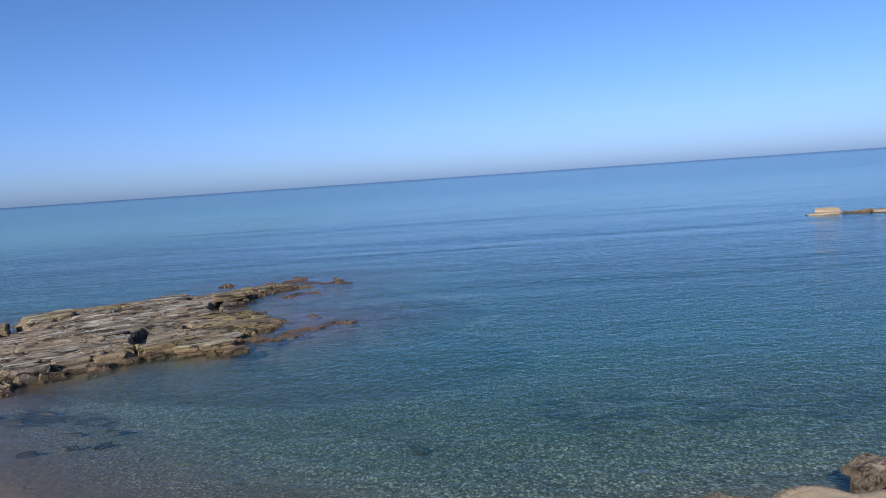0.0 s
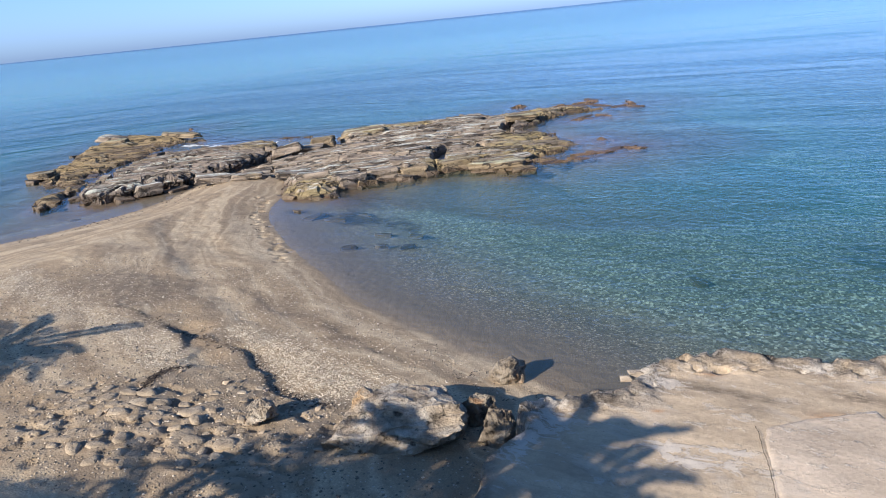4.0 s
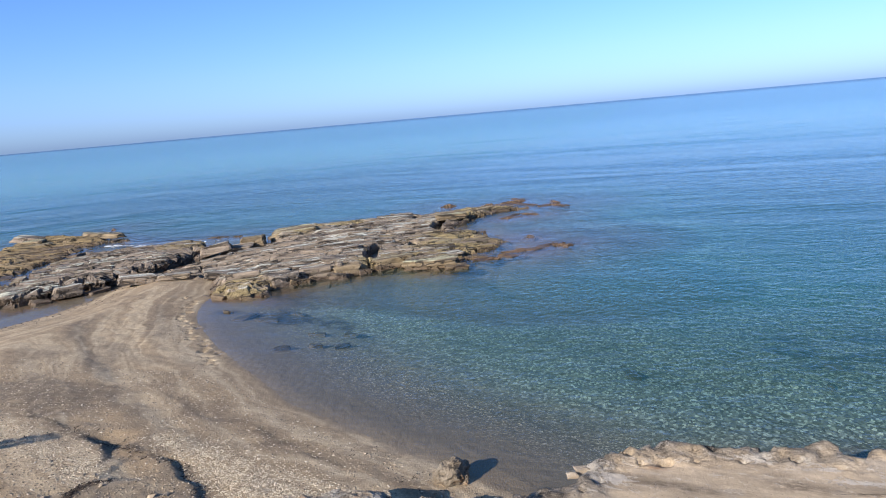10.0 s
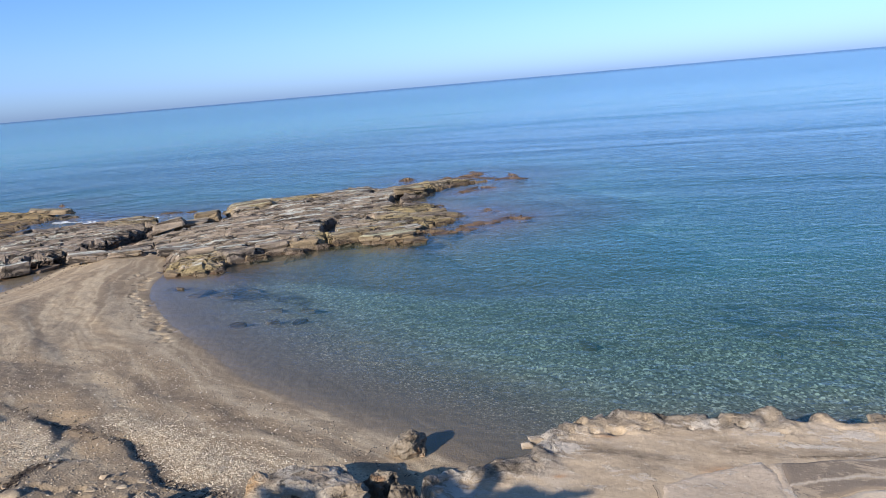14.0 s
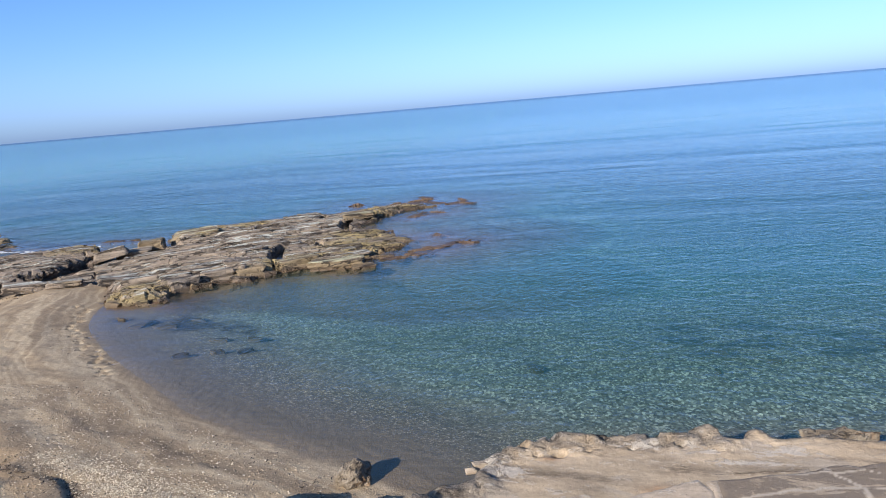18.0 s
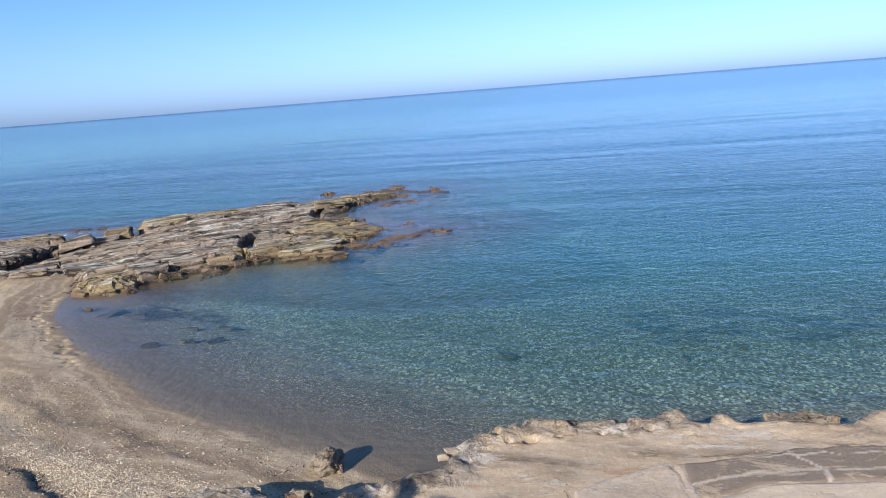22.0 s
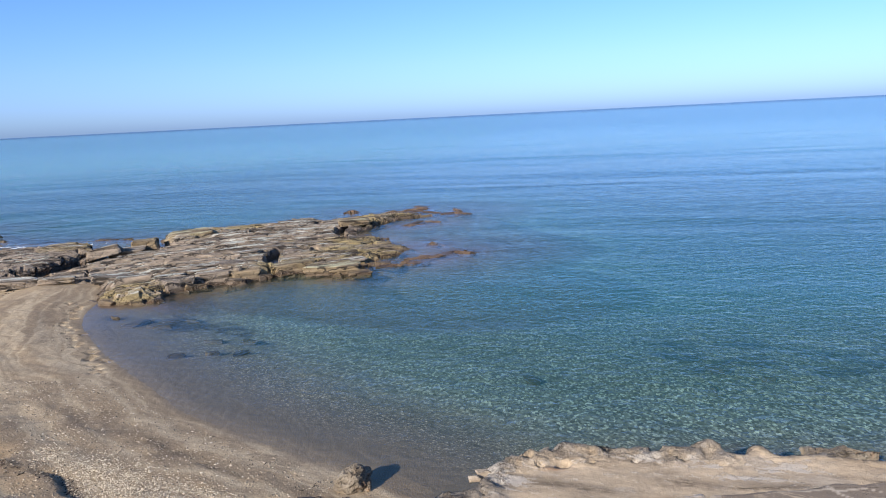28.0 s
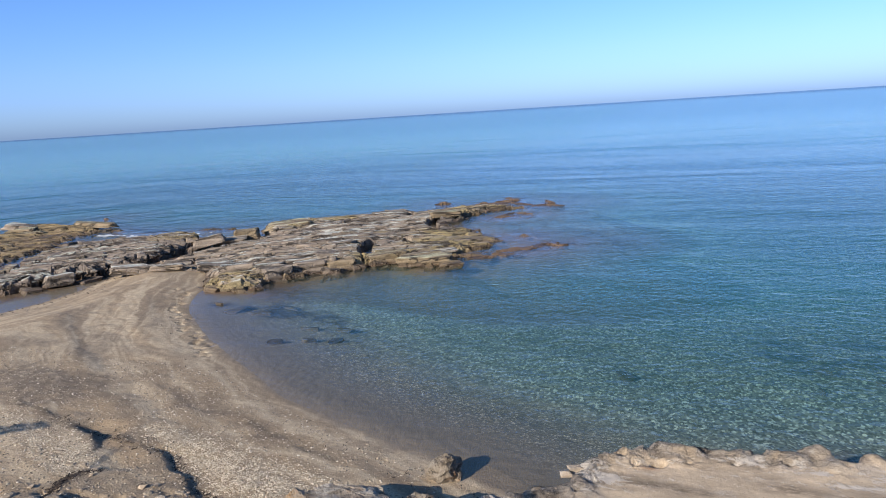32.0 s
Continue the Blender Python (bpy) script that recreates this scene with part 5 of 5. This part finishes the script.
def date_palm(x, y, crown_z, ground_z, reach, seed, fronds=24):
    """A palm whose long feathery fronds rise from the crown and droop at their ends."""
    r = random.Random(seed)
    root = thing("date_palm", None, None, "date palm with arching feathery fronds beside the path", "tree", "date palms")
    root.matrix_world = pose(x, y, ground_z)
    h = max(crown_z - ground_z, 0.3)
    bm = bmesh.new()
    rings = 9
    for k in range(rings):
        wide = 0.24 - 0.06 * k / (rings - 1)
        for up, swell in ((0.0, 1.0), (0.75, 1.16)):
            at = h * min((k + up) / (rings - 1), 1.0)
            for m in range(10):
                a = m * math.pi / 5 + 0.3 * k
                bm.verts.new((wide * swell * math.cos(a), wide * swell * math.sin(a), at))
    bm.verts.ensure_lookup_table()
    for k in range(2 * rings - 1):
        for m in range(10):
            n = (m + 1) % 10
            bm.faces.new([bm.verts[10 * k + m], bm.verts[10 * k + n], bm.verts[10 * k + 10 + n], bm.verts[10 * k + 10 + m]])
    me = bpy.data.meshes.new("trunk")
    bm.to_mesh(me)
    bm.free()
    me.materials.append(BARK)
    part("trunk", me, root, root.matrix_world)
    top = Vector((0, 0, h))
    for n in range(fronds):
        a, lift = n * 2.4 + r.uniform(-0.25, 0.25), r.uniform(0.05, 0.75)
        long, droop = reach * r.uniform(0.85, 1.1), r.uniform(0.35, 0.75)
        out, side = Vector((math.cos(a), math.sin(a), 0)), Vector((-math.sin(a), math.cos(a), 0))
        verts, faces = [], []

        def spine(t):
            return top + out * long * t + Vector((0, 0, long * (lift * t - droop * t * t)))
        for k in range(12):
            p, q = spine(k / 12), spine((k + 1) / 12)
            w, i = 0.028 * (1 - 0.8 * k / 12), len(verts)
            verts += [p - side * w, p + side * w, q + side * w * 0.9, q - side * w * 0.9]
            faces.append((i, i + 1, i + 2, i + 3))
        for k in range(4, 30):
            t = k / 30
            p, ahead = spine(t), (spine(t + 0.02) - spine(t)).normalized()
            leaf = reach * 0.15 * math.sin(math.pi * min(1.0, 0.25 + 0.72 * t)) ** 0.7
            for hand in (-1, 1):
                way = (ahead * 0.75 + side * hand * 0.8 + Vector((0, 0, r.uniform(-0.25, 0.10)))).normalized()
                across = ahead.cross(way).cross(way).normalized() * 0.060
                i = len(verts)
                verts += [p, p + way * leaf * 0.5 + across, p + way * leaf, p + way * leaf * 0.5 - across]
                faces.append((i, i + 1, i + 2, i + 3))
        me = bpy.data.meshes.new("frond")
        me.from_pydata([tuple(v) for v in verts], [], faces)
        me.materials.append(LEAF)
        part("frond", me, root, root.matrix_world)


for n, (x, y, z, h, reach, fronds) in enumerate(((-16.2, 9.3, 0.7, 3.8, 2.8, 28), (-8.6, 4.2, 0.9, 4.4, 2.6, 22), (-6.6, 5.9, 0.9, 4.4, 2.4, 26), (-4.9, 7.7, 0.9, 4.6, 1.9, 30), (-2.5, 8.55, 1.0, 4.6, 1.7, 20), (-2.4, 7.2, 1.0, 4.6, 2.2, 20))):
    px, py, pz = shade_from(x, y, z, h)
    gz = float(land_height(np.array([px]), np.array([py]))[0][0])
    date_palm(px, py, pz, gz - 0.1, reach, 80 + n, fronds)

# ---- loose pebbles and dried seagrass on the beach ----
pr = np.random.RandomState(9)


def scatter(name, xs, ys, sizes, mat, label, category, lift=0.3, slim=1.0):
    """Many small bits lying on the ground, as one mesh."""
    i = np.clip(np.searchsorted(gy, ys), 1, len(gy) - 1)
    j = np.clip(np.searchsorted(gx, xs), 1, len(gx) - 1)
    z = GZ[i, j]
    n = len(xs)
    a = pr.uniform(0, math.pi, n)
    ca, sa = np.cos(a) * sizes, np.sin(a) * sizes
    v = np.empty((n, 6, 3))
    v[:, 0] = np.stack([xs + ca, ys + sa, z + 0.1 * sizes], -1)
    v[:, 1] = np.stack([xs - sa * 0.75 * slim, ys + ca * 0.75 * slim, z + 0.1 * sizes], -1)
    v[:, 2] = np.stack([xs - ca * 0.9, ys - sa * 0.9, z + 0.1 * sizes], -1)
    v[:, 3] = np.stack([xs + sa * 0.8 * slim, ys - ca * 0.8 * slim, z + 0.1 * sizes], -1)
    v[:, 4] = np.stack([xs + 0.1 * ca, ys, z + sizes * 2 * lift], -1)
    v[:, 5] = np.stack([xs, ys, z - sizes * lift], -1)
    tri = np.array([(0, 1, 4), (1, 2, 4), (2, 3, 4), (3, 0, 4), (1, 0, 5), (2, 1, 5), (3, 2, 5), (0, 3, 5)])
    f = (np.arange(n)[:, None, None] * 6 + tri).reshape(-1, 3)
    me = bpy.data.meshes.new(name)
    me.from_pydata(v.reshape(-1, 3).tolist(), [], f.tolist())
    return thing(name, me, mat, label, category, kind="stuff")


def pebble_material():
    k = Nodes("beach_pebbles")
    g = k.n.new("ShaderNodeNewGeometry")
    col = k.ramp(g.outputs["Random Per Island"], (0.0, (0.10, 0.080, 0.060)), (0.35, (0.22, 0.172, 0.122)), (0.8, (0.36, 0.285, 0.20)), (1.0, (0.56, 0.48, 0.38)))
    return k.surface(col, 0.8, k.bump(k.noise(60, 3), 0.005, 0.5))


PEBBLE = pebble_material()
xs, ys = pr.uniform(-20, -3, 42000), pr.uniform(6, 17, 42000)
d = inside_distance(xs, ys, LAND)
keep = (d > 0.4) & (inside_distance(xs, ys, EDGE) < -0.1)
xs, ys = xs[keep], ys[keep]
scatter("pebbles", xs, ys, 0.012 + 0.03 * pr.random_sample(len(xs)) ** 3, PEBBLE, "small mixed grey and tan beach pebbles", "pebbles")
xs, ys = np.r_[pr.uniform(-12, -5.5, 22000), pr.uniform(-22, -10.5, 34000)], np.r_[pr.uniform(9.8, 13, 22000), pr.uniform(9.8, 15.4, 34000)]
keep = np.maximum(inside_distance(xs, ys, HEAP), inside_distance(xs, ys, RIDGE) - 0.2) > pr.uniform(-0.5, 0.6, 56000)
xs, ys = xs[keep], ys[keep]
pale_pebble = plain("pale_pebble", (0.46, 0.385, 0.285), 0.85, 0.45)
scatter("pale_pebbles", xs, ys, 0.014 + 0.022 * pr.random_sample(len(xs)) ** 2, pale_pebble, "coarse pale pebbles heaped beside the wrack line", "pebbles")
line = np.array(WRACK_LINE)
pick = pr.randint(0, len(line), 500)
# bits along the bay stand in for the dark marks of footprints
bay = np.array(rounded(BAY))
pick2 = pr.randint(6, len(bay), 260)
xs = np.r_[line[pick, 0] + pr.normal(0, 0.14, 500), bay[pick2, 0] - np.abs(pr.normal(0.9, 0.35, 260))]
ys = np.r_[line[pick, 1] + pr.normal(0.05, 0.09, 500), bay[pick2, 1] - np.abs(pr.normal(0.5, 0.3, 260))]
# bits along the scarp darken it in place of its shade; cove bits are wrack
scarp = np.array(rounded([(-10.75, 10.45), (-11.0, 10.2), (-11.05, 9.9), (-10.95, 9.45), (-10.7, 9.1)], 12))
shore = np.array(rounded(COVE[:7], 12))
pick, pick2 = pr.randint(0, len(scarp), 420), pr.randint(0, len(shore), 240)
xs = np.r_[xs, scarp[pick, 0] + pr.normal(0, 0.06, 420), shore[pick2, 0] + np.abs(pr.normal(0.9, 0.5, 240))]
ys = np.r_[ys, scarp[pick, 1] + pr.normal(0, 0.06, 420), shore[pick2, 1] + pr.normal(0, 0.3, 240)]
scatter("dried_seagrass", xs, ys, 0.025 + 0.06 * pr.random_sample(1420), WRACK, "dried seagrass on the shingle, with dark bits standing in for footprints and scarp shade", "seagrass", 0.12, 0.2)

# ---- trodden clods of sand ----
def clod_material():
    k = Nodes("trodden_sand")
    bits = k.voronoi(48, out="Color")
    col = k.ramp(k.noise(2.4, 5, 0.65), (0.32, (0.22, 0.172, 0.124)), (0.5, (0.33, 0.264, 0.190)), (0.68, (0.41, 0.335, 0.248)))
    col = k.mix(0.55, col, k.ramp(k.axis(0, bits), (0.0, 0.72), (0.6, 1.0), (1.0, 1.35)), "MULTIPLY")
    return k.surface(col, 0.95, k.bump(k.noise(22, 5, 0.65), 0.03, 0.8), 0.3)


def clod_field(patches):
    """Flat, trodden lumps of damp sand with hollows between, as one mesh."""
    rr = np.random.RandomState(61)
    verts, faces, spots = [], [], []
    for poly, want, gap, big in patches:
        p = np.array(poly)
        (x0, y0), (x1, y1) = p.min(0), p.max(0)
        made, tries = 0, 0
        while made < want and tries < 6000:
            tries += 1
            x, y = rr.uniform(x0, x1), rr.uniform(y0, y1)
            if inside_distance(np.array([x]), np.array([y]), poly)[0] < 0 or any((x - a) ** 2 + (y - b) ** 2 < gap * gap for a, b in spots):
                continue
            spots.append((x, y))
            made += 1
            wide = big * rr.uniform(0.55, 1.15)
            deep, high, turn = wide * rr.uniform(0.5, 0.8), wide * rr.uniform(0.16, 0.30), rr.normal(0.35, 0.6)
            gz = float(GZ[min(np.searchsorted(gy, y), len(gy) - 1), min(np.searchsorted(gx, x), len(gx) - 1)])
            i, edge = len(verts), rr.uniform(0.55, 1.25, 14)
            edge = 0.6 * edge + 0.2 * (np.roll(edge, 1) + np.roll(edge, -1))
            lean = rr.uniform(-0.25, 0.25)
            for ring, (rad, up) in enumerate(((1.16, -0.4), (1.0, 0.55), (0.84, 0.92), (0.45, 1.0))):
                for k in range(14):
                    a = k * math.pi / 7
                    u, v = wide * rad * edge[k] * math.cos(a), deep * rad * edge[k] * math.sin(a)
                    bump = 0.16 * rr.uniform(-1, 1) if ring > 1 else 0
                    verts.append((x + u * math.cos(turn) - v * math.sin(turn), y + u * math.sin(turn) + v * math.cos(turn), gz + high * (up + bump + lean * math.cos(a) * rad * (up > 0))))
            verts.append((x, y, gz + high * 0.94))
            for ring in range(3):
                for k in range(14):
                    m = (k + 1) % 14
                    faces.append((i + ring * 14 + k, i + ring * 14 + m, i + ring * 14 + 14 + m, i + ring * 14 + 14 + k))
            faces += [(i + 42 + k, i + 42 + (k + 1) % 14, i + 56) for k in range(14)]
    me = bpy.data.meshes.new("sand_clods")
    me.from_pydata(verts, [], faces)
    me.polygons.foreach_set("use_smooth", np.ones(len(faces), bool))
    return thing("sand_clods", me, clod_material(), "trodden lumps of damp sand with footprints between them", "sand", kind="stuff")


clod_field((([(-12.0, 8.9), (-11.2, 9.3), (-9.9, 9.2), (-8.9, 9.0), (-8.0, 8.9), (-7.4, 8.2), (-7.6, 7.6), (-9.0, 7.0), (-10.8, 7.1)], 62, 0.36, 0.20), ([(-9.9, 9.5), (-8.8, 10.1), (-7.3, 9.85), (-6.7, 9.4), (-7.6, 9.0), (-9.0, 9.1)], 20, 0.30, 0.10),
            ([(-13.0, 11.1), (-11.4, 11.0), (-10.7, 10.4), (-11.0, 10.1), (-12.9, 10.8)], 12, 0.24, 0.09), ([(-13.0, 8.9), (-12.0, 9.2), (-10.8, 7.0), (-11.6, 7.0)], 26, 0.30, 0.11)))

# ---- stones lying on the trampled sand ----
clods = [stone_mesh("stone", 120 + n, 0.6, PEBBLE_STONE, 14, 0.08, 1) for n in range(6)]
for _ in range(70):
    x, y = r.uniform(-12.8, -5.8), r.uniform(7.0, 10.6)
    if inside_distance(np.array([x]), np.array([y]), TRAMPLED)[0] < 0.1:
        continue
    size = 0.05 + 0.12 * r.random() ** 2
    gz = float(GZ[np.searchsorted(gy, y), np.searchsorted(gx, x)])
    ob = thing("stone", r.choice(clods), None, "small sandy stone on the trampled beach", "stone", "beach stones")
    ob.matrix_world = place(x, y, gz + size * 0.12, (size * 1.3, size, size), r.uniform(0, 180))

# ---- foam where the swell washes the seaward ledges ----
FOAM = plain("sea_foam", (0.72, 0.74, 0.75), 0.7, 0.1)
fr = np.random.RandomState(17)
wash = np.array(rounded([(-37.2, 40.6), (-35.8, 40.4), (-34.2, 40.2)], 8) + rounded([(-31.4, 40.8), (-29.8, 40.9)], 6) + rounded([(-22.6, 46.4), (-21.0, 47.4)], 5))
verts, faces = [], []
for k in range(44):
    x, y = wash[fr.randint(len(wash))] + fr.normal(0, (0.35, 0.20))
    size = 0.04 + 0.16 * fr.random_sample() ** 2
    spin = fr.uniform(0, 6.3)
    i = len(verts)
    for j in range(7):
        a = spin + j * 2 * math.pi / 7
        rad = size * fr.uniform(0.6, 1.0)
        verts.append((x + 2.0 * rad * math.cos(a), y + 0.7 * rad * math.sin(a), 0.035))
    verts.append((x, y, 0.055))
    faces += [(i + j, i + (j + 1) % 7, i + 7) for j in range(7)]
me = bpy.data.meshes.new("foam")
me.from_pydata(verts, [], faces)
thing("foam", me, FOAM, "thin white foam along the seaward rock ledges", "foam", kind="stuff")
